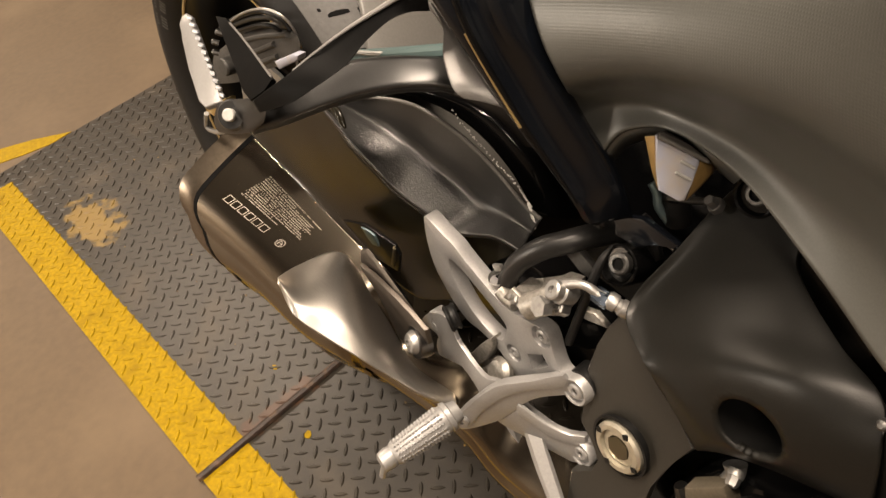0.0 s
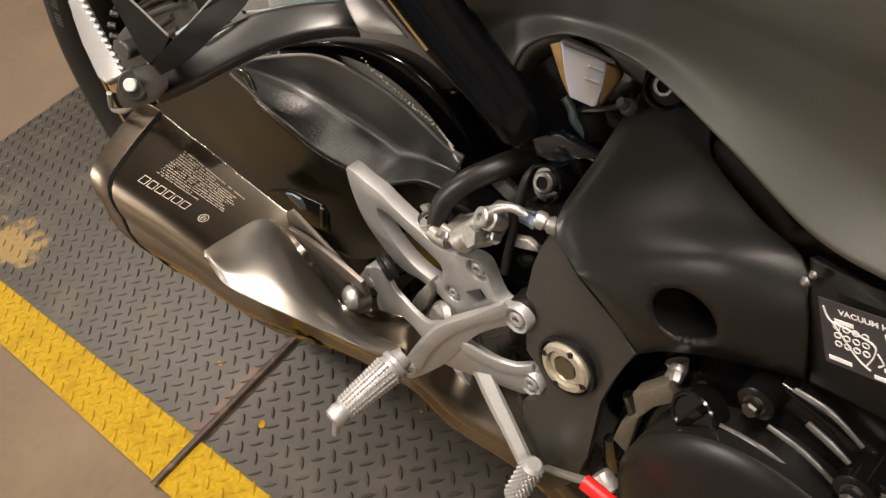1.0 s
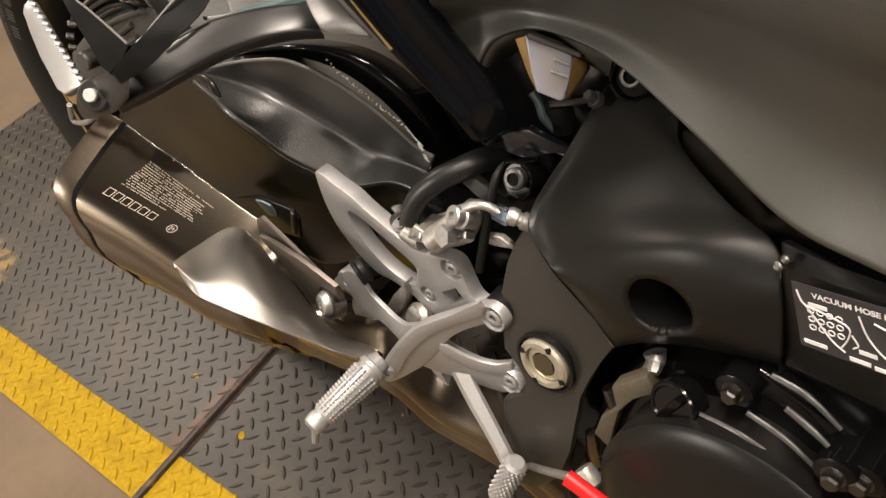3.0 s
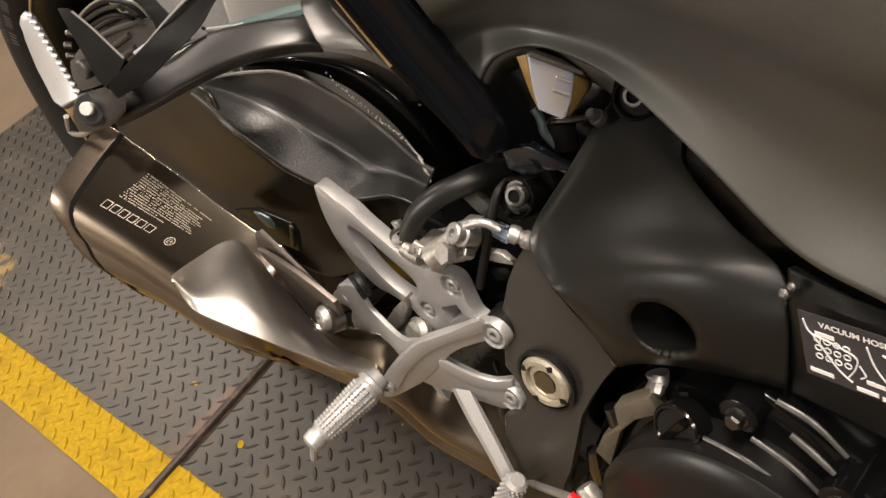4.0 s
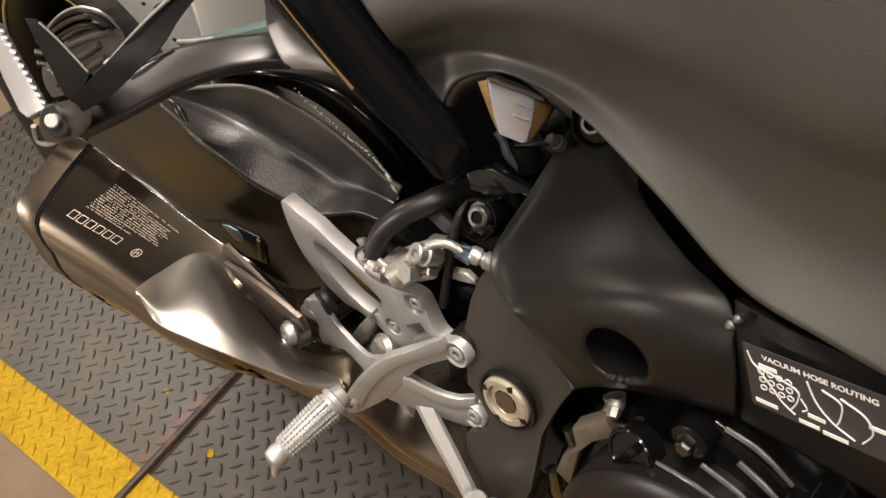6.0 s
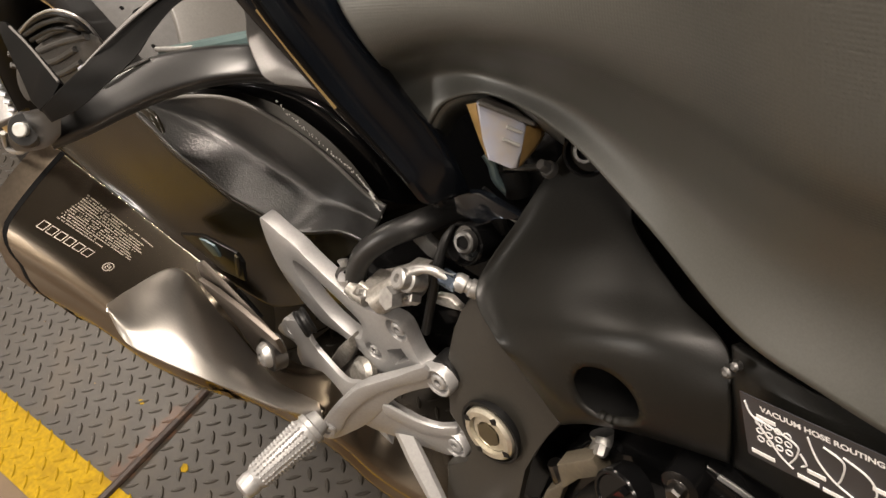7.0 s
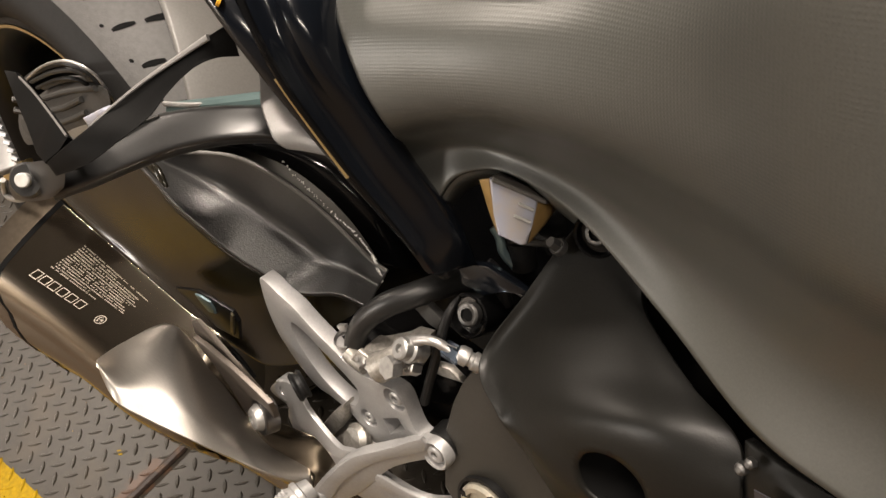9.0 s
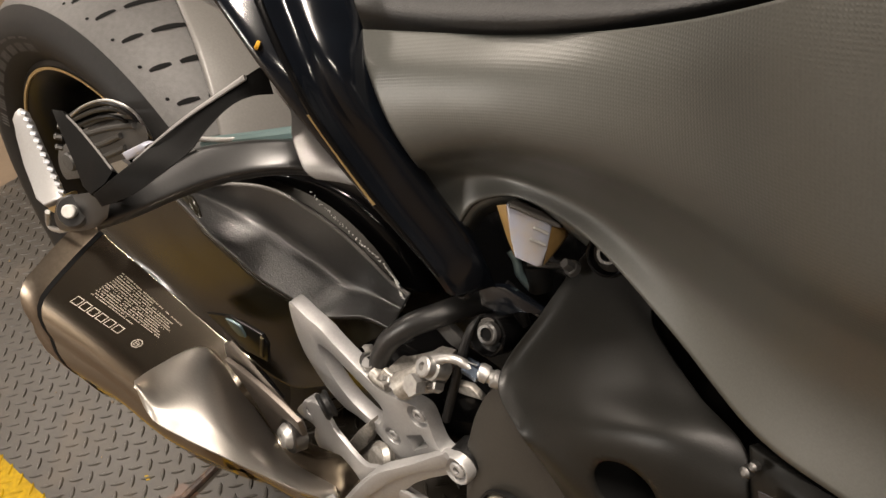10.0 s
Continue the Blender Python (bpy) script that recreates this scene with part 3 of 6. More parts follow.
part("splash_marks", splash, SPLASH, hugger, "dried white splash along the lip", kind="stuff")

# grey top of the hugger, wrapped round the front of the tyre
b = bmesh.new()
grid = []
for i in range(25):
    v = -0.094 + 0.188 * i / 24
    edge = radians(70 - 480 * min(abs(v), 0.09))
    r = tyre_r(v) + 0.013
    grid.append([b.verts.new(AX + Vector((r * math.cos(t), v, r * math.sin(t)))) for t in (edge + (radians(2) - edge) * k / 24 for k in range(25))])
for i in range(24):
    for k in range(24):
        b.faces.new((grid[i][k], grid[i + 1][k], grid[i + 1][k + 1], grid[i][k + 1]))
thicken(part("hugger_top", b, GREYPL, hugger, "smooth grey top of the tyre guard", 60), 0.003)
# flank between the bracket and the strut; its lamp sheen is painted grey
thicken(part("tail_flank", skin([
    [(0.3958, -0.0973, 0.6273), (0.3985, -0.0970, 0.6254), (0.4012, -0.0968, 0.6236)],
    [(0.4133, -0.1021, 0.6154), (0.4170, -0.1007, 0.6138), (0.4210, -0.0989, 0.6108)],
    [(0.4245, -0.1131, 0.6027), (0.4315, -0.1070, 0.6029), (0.4394, -0.1018, 0.6000)],
    [(0.4415, -0.1208, 0.5887), (0.4484, -0.1129, 0.5905), (0.4575, -0.1046, 0.5895)],
    [(0.4489, -0.1181, 0.5823), (0.4596, -0.1109, 0.5806), (0.4707, -0.1035, 0.5773)],
], 6, 6), SHEENGREY, bike, "flank under the tail, its lamp sheen painted grey", 60), 0.004)

# tail strut (rear subframe): deep gloss black casting with a raised rail
STRUT_0 = [(0.4015, -0.1414, 0.7195), (0.4291, -0.1226, 0.7152), (0.4313, -0.1092, 0.7126), (0.4440, -0.1034, 0.7121), (0.4508, -0.0888, 0.7099), (0.4484, -0.0706, 0.7026), (0.4001, -0.0892, 0.7027)]
STRUT_1 = [(0.4318, -0.1448, 0.6940), (0.4543, -0.1335, 0.6914), (0.4564, -0.1208, 0.6884), (0.4681, -0.1157, 0.6898), (0.4753, -0.1009, 0.6874), (0.4728, -0.0843, 0.6785), (0.4275, -0.1007, 0.6762)]
STRUT_2 = [(0.4540, -0.1457, 0.6724), (0.4737, -0.1389, 0.6684), (0.4749, -0.1275, 0.6678), (0.4865, -0.1213, 0.6714), (0.4934, -0.1085, 0.6656), (0.4919, -0.0932, 0.6521), (0.4504, -0.1033, 0.6535)]
STRUT_3 = [(0.4721, -0.1397, 0.6447), (0.4853, -0.1376, 0.6454), (0.4867, -0.1264, 0.6445), (0.4980, -0.1207, 0.6479), (0.5043, -0.1093, 0.6421), (0.5032, -0.0944, 0.6287), (0.4659, -0.1001, 0.6266)]
STRUT_4 = [(0.4880, -0.1303, 0.6148), (0.4979, -0.1296, 0.6153), (0.5005, -0.1186, 0.6147), (0.5111, -0.1118, 0.6185), (0.5168, -0.1013, 0.6146), (0.5148, -0.0891, 0.6006), (0.4812, -0.0912, 0.5956)]
STRUT_5 = [(0.5034, -0.1221, 0.5879), (0.5109, -0.1216, 0.5873), (0.5144, -0.1117, 0.5865), (0.5243, -0.1039, 0.5907), (0.5308, -0.0924, 0.5870), (0.5294, -0.0819, 0.5702), (0.4978, -0.0818, 0.5649)]
STRUT_6 = [(0.5187, -0.1130, 0.5623), (0.5251, -0.1129, 0.5607), (0.5291, -0.1041, 0.5598), (0.5384, -0.0952, 0.5643), (0.5448, -0.0848, 0.5600), (0.5444, -0.0753, 0.5465), (0.5142, -0.0727, 0.5369)]
STRUT_7 = [(0.5332, -0.1055, 0.5378), (0.5384, -0.1057, 0.5358), (0.5421, -0.0992, 0.5351), (0.5491, -0.0908, 0.5384), (0.5537, -0.0828, 0.5381), (0.5524, -0.0737, 0.5272), (0.5253, -0.0705, 0.5118)]
STRUT_8 = [(0.5391, -0.0995, 0.5200), (0.5425, -0.0992, 0.5177), (0.5462, -0.0946, 0.5165), (0.5508, -0.0875, 0.5177), (0.5554, -0.0792, 0.5181), (0.5552, -0.0709, 0.5126), (0.5327, -0.0685, 0.4966)]
S = [STRUT_0, STRUT_1, STRUT_2, STRUT_3, STRUT_4, STRUT_5, STRUT_6, STRUT_7, STRUT_8]
strut = part("tail_strut", casting(S, 6, 4), DEEPGLOSS, bike, "gloss black cast tail strut", 60)
# golden highlight on the strut's ridge, painted as a thin tube
part("gold_line", tube([Vector(r[1]) + Vector((-0.0016, -0.0028, 0.0016)) for r in S[3:6]], [0.0008, 0.0009, 0.0013], 8, 8), GOLDLINE, strut, "thin golden highlight painted along the edge")
# yellowish reflection on the strut, put in as an amber spot
part("reflector", lathe([(-0.001, 0.0026), (0.0006, 0.0026), (0.001, 0.0018)], (0.4571, -0.1452, 0.6831), (-0.6, -0.6, 0.55), 12), ORANGE, strut, "small yellowish reflection painted as an amber spot")
part("strut_rail", tube([r[1] + Vector((0.0006, -0.0008, 0.0006)) for r in ([Vector(p) for p in q] for q in S[:-1])], [0.0022, 0.0022, 0.0020, 0.0018, 0.0014, 0.0010], 10, 6), GLOSS, strut)

# pillion footrest bracket: a forked casting
J = (0.2649, -0.2080, 0.5368)
FORK_0 = [(0.2630, -0.1963, 0.5422), (0.2716, -0.1987, 0.5406), (0.2802, -0.2024, 0.5357), (0.2845, -0.2040, 0.5302), (0.2826, -0.2025, 0.5255), (0.2741, -0.2002, 0.5203), (0.2548, -0.1940, 0.5370)]
FORK_1 = [(0.2794, -0.1769, 0.5500), (0.2884, -0.1794, 0.5480), (0.2989, -0.1828, 0.5437), (0.3061, -0.1844, 0.5393), (0.3035, -0.1825, 0.5338), (0.2953, -0.1799, 0.5287), (0.2717, -0.1746, 0.5442)]
FORK_2 = [(0.3007, -0.1519, 0.5609), (0.3102, -0.1542, 0.5589), (0.3216, -0.1586, 0.5543), (0.3296, -0.1607, 0.5505), (0.3267, -0.1586, 0.5454), (0.3189, -0.1558, 0.5401), (0.2932, -0.1490, 0.5556)]
FORK_3 = [(0.3257, -0.1291, 0.5714), (0.3340, -0.1317, 0.5700), (0.3442, -0.1359, 0.5650), (0.3520, -0.1389, 0.5601), (0.3496, -0.1370, 0.5545), (0.3421, -0.1338, 0.5493), (0.3180, -0.1251, 0.5658)]
FORK_4 = [(0.3547, -0.1081, 0.5767), (0.3609, -0.1106, 0.5755), (0.3703, -0.1157, 0.5702), (0.3763, -0.1186, 0.5652), (0.3735, -0.1164, 0.5600), (0.3672, -0.1133, 0.5553), (0.3474, -0.1037, 0.5711)]
FORK_5 = [(0.3743, -0.0909, 0.5762), (0.3791, -0.0931, 0.5749), (0.3881, -0.0979, 0.5702), (0.3938, -0.1014, 0.5649), (0.3912, -0.0990, 0.5596), (0.3851, -0.0956, 0.5550), (0.3669, -0.0855, 0.5701)]
FORK_6 = [(0.3815, -0.0805, 0.5736), (0.3862, -0.0826, 0.5723), (0.3955, -0.0874, 0.5676), (0.4026, -0.0907, 0.5612), (0.4005, -0.0878, 0.5563), (0.3942, -0.0845, 0.5516), (0.3743, -0.0748, 0.5675)]
bracket = part("footrest_bracket", casting([FORK_0, FORK_1, FORK_2, FORK_3, FORK_4, FORK_5, FORK_6], 6, 4), ARMBLK, bike, "satin black forked footrest bracket", 60)
ARM_0 = [(0.3114, -0.2060, 0.5672), (0.3169, -0.2075, 0.5685), (0.3216, -0.2075, 0.5635), (0.3182, -0.2060, 0.5600), (0.2794, -0.1940, 0.5442)]
ARM_1 = [(0.3405, -0.2000, 0.5873), (0.3474, -0.2015, 0.5885), (0.3605, -0.2015, 0.5840), (0.3594, -0.2000, 0.5809), (0.3184, -0.1880, 0.5668)]
ARM_2 = [(0.3561, -0.1880, 0.6002), (0.3644, -0.1895, 0.6020), (0.3852, -0.1895, 0.6020), (0.3862, -0.1880, 0.6001), (0.3432, -0.1760, 0.5851)]
ARM_3 = [(0.3669, -0.1720, 0.6118), (0.3751, -0.1735, 0.6135), (0.3977, -0.1735, 0.6142), (0.3993, -0.1720, 0.6127), (0.3583, -0.1600, 0.5992)]
ARM_4 = [(0.3848, -0.1580, 0.6263), (0.3906, -0.1595, 0.6274), (0.4040, -0.1595, 0.6260), (0.4040, -0.1580, 0.6242), (0.3717, -0.1460, 0.6138)]
ARM_5 = [(0.4020, -0.1450, 0.6389), (0.4064, -0.1465, 0.6397), (0.4149, -0.1465, 0.6377), (0.4142, -0.1450, 0.6360), (0.3873, -0.1330, 0.6273)]
ARM_6 = [(0.4172, -0.1330, 0.6505), (0.4202, -0.1345, 0.6500), (0.4229, -0.1345, 0.6425), (0.4211, -0.1330, 0.6397), (0.4000, -0.1210, 0.6359)]
ARM_7 = [(0.4250, -0.1220, 0.6565), (0.4277, -0.1235, 0.6549), (0.4297, -0.1235, 0.6424), (0.4279, -0.1220, 0.6385), (0.4085, -0.1100, 0.6389)]
ARM = [ARM_0, ARM_1, ARM_2, ARM_3, ARM_4, ARM_5, ARM_6, ARM_7]
part("arm", casting(ARM, 6, 4), ARMSHADE, bracket, "", 60)
# ledge in painted sheen grey, as if lit from above
part("arm_ledge", tube([(0.3548, -0.1890, 0.5998), (0.3720, -0.1740, 0.6154), (0.3893, -0.1600, 0.6295), (0.4058, -0.1470, 0.6414), (0.4218, -0.1350, 0.6527)], [0.0006, 0.0010, 0.0014, 0.0018, 0.0023], 10, 6, flat=0.6), SHEENGREY, bracket, "ledge along the arm, its sheen painted grey")
# thin paler rib in place of the highlight along the bracket
part("rail_edge", tube([(0.2994, -0.1600, 0.5601), (0.3122, -0.1459, 0.5661), (0.3264, -0.1309, 0.5720)], 0.0010, 8, 5), CASTBLK, bracket)
fin = part("fin", plate([(0.1947, -0.1720, 0.5874), (0.2135, -0.1700, 0.5901), (0.2452, -0.1750, 0.5857), (0.2841, -0.1830, 0.5836), (0.3241, -0.1920, 0.5840), (0.3227, -0.2000, 0.5772), (0.3061, -0.2060, 0.5653), (0.2885, -0.2030, 0.5646), (0.2580, -0.1920, 0.5703), (0.2199, -0.1800, 0.5773)], (-0.004, 0.0045, -0.0065), 0.0012, seg=2), ARMSHADE, bracket, "", 30)
# highlight on the fin's edge, put in as a grey tube
part("fin_edge", tube([(0.2250, -0.1730, 0.5902), (0.2508, -0.1765, 0.5870), (0.2872, -0.1840, 0.5855), (0.3256, -0.1930, 0.5858)], 0.0009, 6, 4), SHEENGREY, fin)
part("boss", lathe([(-0.03, 0.009), (-0.01, 0.0125), (0.001, 0.0130), (0.004, 0.0110)], J, (0.55, -0.65, 0.5), 28), ARMBLK, bracket)
part("knuckle", casting([
    [(0.2374, -0.2063, 0.5371), (0.2256, -0.2116, 0.5182), (0.2296, -0.2121, 0.5076), (0.2272, -0.2050, 0.5178)],
    [(0.2614, -0.2042, 0.5478), (0.2495, -0.2092, 0.5287), (0.2510, -0.2101, 0.5140), (0.2445, -0.2023, 0.5230)],
    [(0.2962, -0.1998, 0.5608), (0.2890, -0.2031, 0.5465), (0.2825, -0.2051, 0.5270), (0.2740, -0.1976, 0.5359)],
    [(0.3123, -0.1956, 0.5654), (0.3118, -0.1975, 0.5568), (0.3012, -0.1995, 0.5403), (0.2971, -0.1942, 0.5486)],
], 5, 5), ARMBLK, bracket, "", 60)
part("pivot_pin", lathe([(-0.002, 0.0052), (0.0020, 0.0052), (0.0028, 0.0044)], Vector(J) + Vector((0.0035, -0.004, 0.0035)), (0.6, -0.6, 0.5), 24), PALEPIN, bracket, "pale steel pin")
pil = new("pillion_footrest")
pil.parent = bike
part("peg", plate([(0.1483, -0.1893, 0.5727), (0.1463, -0.1846, 0.5773), (0.1485, -0.1802, 0.5802), (0.1539, -0.1788, 0.5790), (0.1608, -0.1814, 0.5758), (0.1830, -0.1881, 0.5637), (0.2070, -0.1952, 0.5509), (0.2298, -0.2017, 0.5392), (0.2361, -0.2025, 0.5357), (0.2247, -0.2153, 0.5310), (0.2139, -0.2156, 0.5335), (0.1844, -0.2048, 0.5492), (0.1605, -0.1945, 0.5640)], (-0.005, 0.0055, -0.0075), 0.0025, seg=3), CASTALU, pil, "silver aluminium footrest folded up", 50)
for i in range(12):
    f = i / 11
    p = Vector((0.2372, -0.2030, 0.5405)) * (1 - f) + Vector((0.1599, -0.1820, 0.5779)) * f
    part("rib", tube([p + Vector((-0.0015, 0.0, 0.0012)), p + Vector((0.0030, 0.0015, 0.0008))], [0.0022, 0.0014], 8), BLUEALU, pil)
part("hinge", plate([(0.1847, -0.2030, 0.5117), (0.2395, -0.2030, 0.5387), (0.2374, -0.2030, 0.5312), (0.2022, -0.2030, 0.5060), (0.1887, -0.2030, 0.5042)], 0.012, 0.003), BRASSY, pil, "yellow-zinc hinge")
part("spring", tube([(0.1797, -0.2020, 0.5008), (0.1682, -0.2020, 0.4817), (0.1932, -0.2020, 0.4870), (0.2254, -0.2020, 0.5034), (0.2470, -0.2020, 0.5174)], 0.0024, 8, 6), CHROME, pil)

# rear brake caliper and hose
cal = new("brake_caliper")
cal.parent = bike
part("body", casting([
    [(0.0005, -0.1141, 0.4667), (-0.0050, -0.1210, 0.4488), (0.0058, -0.1232, 0.4335), (0.0251, -0.1134, 0.4479)],
    [(0.0506, -0.1092, 0.4966), (0.0574, -0.1162, 0.4811), (0.0624, -0.1199, 0.4553), (0.0571, -0.1091, 0.4698)],
    [(0.1140, -0.1061, 0.5279), (0.1225, -0.1127, 0.5130), (0.1195, -0.1150, 0.4861), (0.1044, -0.1045, 0.5015)],
    [(0.1759, -0.1079, 0.5468), (0.1847, -0.1131, 0.5371), (0.1803, -0.1143, 0.5136), (0.1626, -0.1046, 0.5246)],
    [(0.2085, -0.1095, 0.5500), (0.2178, -0.1137, 0.5448), (0.2096, -0.1136, 0.5303), (0.1963, -0.1062, 0.5352)],
], 4, 3), CASTBLK, cal, "dark cast brake caliper", 40)
part("piston_boss", lathe([(-0.02, 0.0100), (0.002, 0.0100), (0.004, 0.0085), (0.0042, 0.0005)], (0.0626, -0.1300, 0.4775), (0.1, -0.8, 0.1), 24), CASTBLK, cal)
for q in ([(0.0782, -0.1099, 0.5136), (0.1293, -0.1088, 0.5356), (0.1954, -0.1107, 0.5555)], [(0.0735, -0.1129, 0.5024), (0.1336, -0.1116, 0.5264), (0.1964, -0.1128, 0.5480)], [(0.0737, -0.1164, 0.4901), (0.1161, -0.1152, 0.5062), (0.1640, -0.1140, 0.5293)], [(0.0811, -0.1184, 0.4792), (0.1236, -0.1168, 0.4970), (0.1671, -0.1152, 0.5181)]):
    part("casting_rib", tube(q, 0.0028, 8, 4), CASTBLK, cal)
for q in ((0.0729, -0.1260, 0.5166), (0.0526, -0.1260, 0.4996), (0.0501, -0.1280, 0.4882)):
    part("guide_bolt", lathe([(0, 0.0034), (0.006, 0.0034), (0.0075, 0.002)], q, (-0.5, -0.7, 0.4), 8), DIMSTEEL, cal)
part("pad_block", plate([(0.1850, -0.1280, 0.5238), (0.2231, -0.1260, 0.5433), (0.2341, -0.1260, 0.5456), (0.2294, -0.1260, 0.5388), (0.1908, -0.1280, 0.5177)], 0.010, 0.002), WHITEPL, cal, "pale plastic block")
for q, r, mt in (([(0.0700, -0.1250, 0.5215), (0.1362, -0.1250, 0.5543), (0.1777, -0.1200, 0.5674), (0.1955, -0.1120, 0.5582), (0.1861, -0.1000, 0.5283)], 0.0026, RUBBER), ([(0.0829, -0.1270, 0.5271), (0.1460, -0.1270, 0.5599), (0.1888, -0.1220, 0.5731), (0.2074, -0.1140, 0.5632), (0.1921, -0.1000, 0.5289)], 0.0012, CHROME),
                 ([(0.0953, -0.1240, 0.5304), (0.1479, -0.1220, 0.5529), (0.1789, -0.1160, 0.5597), (0.1850, -0.1060, 0.5452), (0.1830, -0.1000, 0.5228)], 0.0022, CASTBLK), ([(0.1036, -0.1240, 0.5268), (0.1523, -0.1220, 0.5474), (0.1754, -0.1160, 0.5512), (0.1765, -0.1060, 0.5372), (0.1690, -0.1000, 0.5187)], 0.0020, RUBBER)):
    part("brake_hose", tube(q, r, 8, 6), mt, cal)
part("cable", tube([(0.2478, -0.0850, 0.5375), (0.2917, -0.0850, 0.5495), (0.3180, -0.0800, 0.5570), (0.3652, -0.0700, 0.5693)], 0.0022, 8, 4), CHROME, bike)
part("teal_hose", tube([(0.2483, -0.0800, 0.5305), (0.3174, -0.0800, 0.5553), (0.3688, -0.0750, 0.5726), (0.3939, -0.0700, 0.5804)], 0.006, 10, 4), TEAL, bike, "dull teal rubber hose")

# shaded slot under the tyre guard, put in as a dark plate, with the bright adjuster end
GAP = flat((-0.1365, 0.0, 0.0), [(265.5, 384.6), (308.8, 404.3), (333.0, 406.3), (356.2, 408.2), (360.7, 399.9), (352.8, 374.2), (319.4, 368.5), (290.6, 376.1)])
ADJ = flat((-0.1385, 0.0, 0.0), [(303.1, 399.3), (313.3, 402.3), (325.9, 402.5), (329.0, 396.0), (328.8, 390.7), (318.7, 387.4), (310.0, 392.3)])
END = flat((-0.1385, 0.0, 0.0), [(354.9, 407.0), (357.7, 405.0), (349.5, 378.8), (345.2, 379.4)])
gap = part("swingarm_end", pierced(GAP, [], (0, 0.003, 0), 0.0008), RIMM, bike, "black plate drawn as a shaded gap under the tyre guard")
part("chain_adjuster", pierced(ADJ, [], (0, 0.003, 0), 0.0008), BLUED2, gap, "bluish steel chain adjuster")
part("end_plate", pierced(END, [], (0, 0.003, 0), 0.0008), BRONZE, gap, "dull olive strip beside the gap")

# muffler
muf = new("muffler")
muf.parent = bike


def muffler_ring(T, R, B, I):
    return rounded((T, R, B, I), (0.015, 0.28, 0.3, 0.3), (0.001, 0.006, 0.004, 0.0))


def front(B, dr, dt, di):
    B = Vector(B)
    return (B + Vector(dt), B + Vector(dr), B, B + Vector(di))


stations = MUFFLER + [front((0.4656, -0.1680, 0.2766), (0.012, -0.010, 0.030), (0.004, 0.022, 0.062), (0, 0.06, 0.02)),
                          front((0.4991, -0.1600, 0.2346), (0.022, -0.010, 0.040), (0.012, 0.030, 0.075), (0, 0.06, 0.02)),
                          front((0.5649, -0.1560, 0.2283), (0.022, -0.006, 0.036), (0.014, 0.030, 0.070), (0.01, 0.06, 0.02)),
                          front((0.6084, -0.1500, 0.1916), (0.022, -0.004, 0.036), (0.014, 0.030, 0.070), (0.01, 0.06, 0.02))]
full = [muffler_ring(*s) for s in stations]
dense = [spline([r[k] for r in full], 8) for k in range(len(full[0]))]
rings = [[dense[k][i] for k in range(len(dense))] for i in range(len(dense[0]))]
can = part("can", loft(rings), BRUSHED, muf, "brushed steel muffler body", 50)
# end cap: swells past the seam, closes in a dark outlet
r0 = full[0]
c0 = sum(r0, Vector()) / len(r0)
back = (c0 - sum(full[1], Vector()) / len(r0)).normalized()


def ring_at(dist, scale):
    return [c0 + back * dist + (p - c0) * scale for p in r0]


CAN_TOP = [(0.2005, -0.1755, 0.4711), (0.2627, -0.1666, 0.4374), (0.3239, -0.1577, 0.4037), (0.3650, -0.1518, 0.3855), (0.3906, -0.1518, 0.3671)]
part("top_seam", tube(CAN_TOP, 0.0017, 8, 6), SEAMSHADE, muf, "black seam along the top")
part("seam_ring", loft([ring_at(-0.002, 1.008), ring_at(0.003, 1.008)], False), SEAMSHADE, muf, "black seam ring")
part("end_cap", loft([ring_at(0.002, 1.0), ring_at(0.003, 1.014), ring_at(0.020, 1.006), ring_at(0.0235, 0.985), ring_at(0.0245, 0.95), ring_at(0.0245, 0.80), ring_at(0.024, 0.74), ring_at(-0.02, 0.7)]), CAPSTEEL, muf, "darker steel muffler end cap", 50)

# heat shield on the front of the muffler
SHIELD_0 = [(0.3138, -0.2320, 0.4066), (0.3212, -0.2345, 0.4112), (0.3253, -0.2360, 0.4133), (0.3263, -0.2365, 0.4128), (0.3241, -0.2360, 0.4097)]
SHIELD_1 = [(0.2992, -0.2060, 0.3940), (0.3245, -0.2195, 0.4046), (0.3437, -0.2305, 0.4110), (0.3561, -0.2390, 0.4121), (0.3611, -0.2450, 0.4071)]
SHIELD_2 = [(0.3209, -0.1760, 0.4050), (0.3445, -0.1950, 0.4076), (0.3636, -0.2115, 0.4075), (0.3774, -0.2255, 0.4035), (0.3852, -0.2370, 0.3944)]
SHIELD_3 = [(0.3431, -0.1700, 0.3925), (0.3677, -0.1872, 0.3948), (0.3877, -0.2020, 0.3941), (0.4026, -0.2143, 0.3895), (0.4119, -0.2240, 0.3796)]
SHIELD_4 = [(0.3736, -0.1680, 0.3497), (0.3958, -0.1820, 0.3592), (0.4133, -0.1935, 0.3646), (0.4260, -0.2025, 0.3653), (0.4337, -0.2090, 0.3607)]
SHIELD_5 = [(0.3953, -0.1620, 0.3085), (0.4174, -0.1735, 0.3245), (0.4348, -0.1825, 0.3355), (0.4476, -0.1890, 0.3414), (0.4559, -0.1930, 0.3417)]
SHIELD_6 = [(0.4390, -0.1520, 0.3101), (0.4524, -0.1608, 0.3189), (0.4619, -0.1670, 0.3229), (0.4675, -0.1707, 0.3215), (0.4691, -0.1720, 0.3147)]
sh = skin([SHIELD_0, SHIELD_1, SHIELD_2, SHIELD_3, SHIELD_4, SHIELD_5, SHIELD_6], 8, 8)
thicken(part("heat_shield", sh, POLISHED, muf, "polished steel heat shield", 60), 0.003)

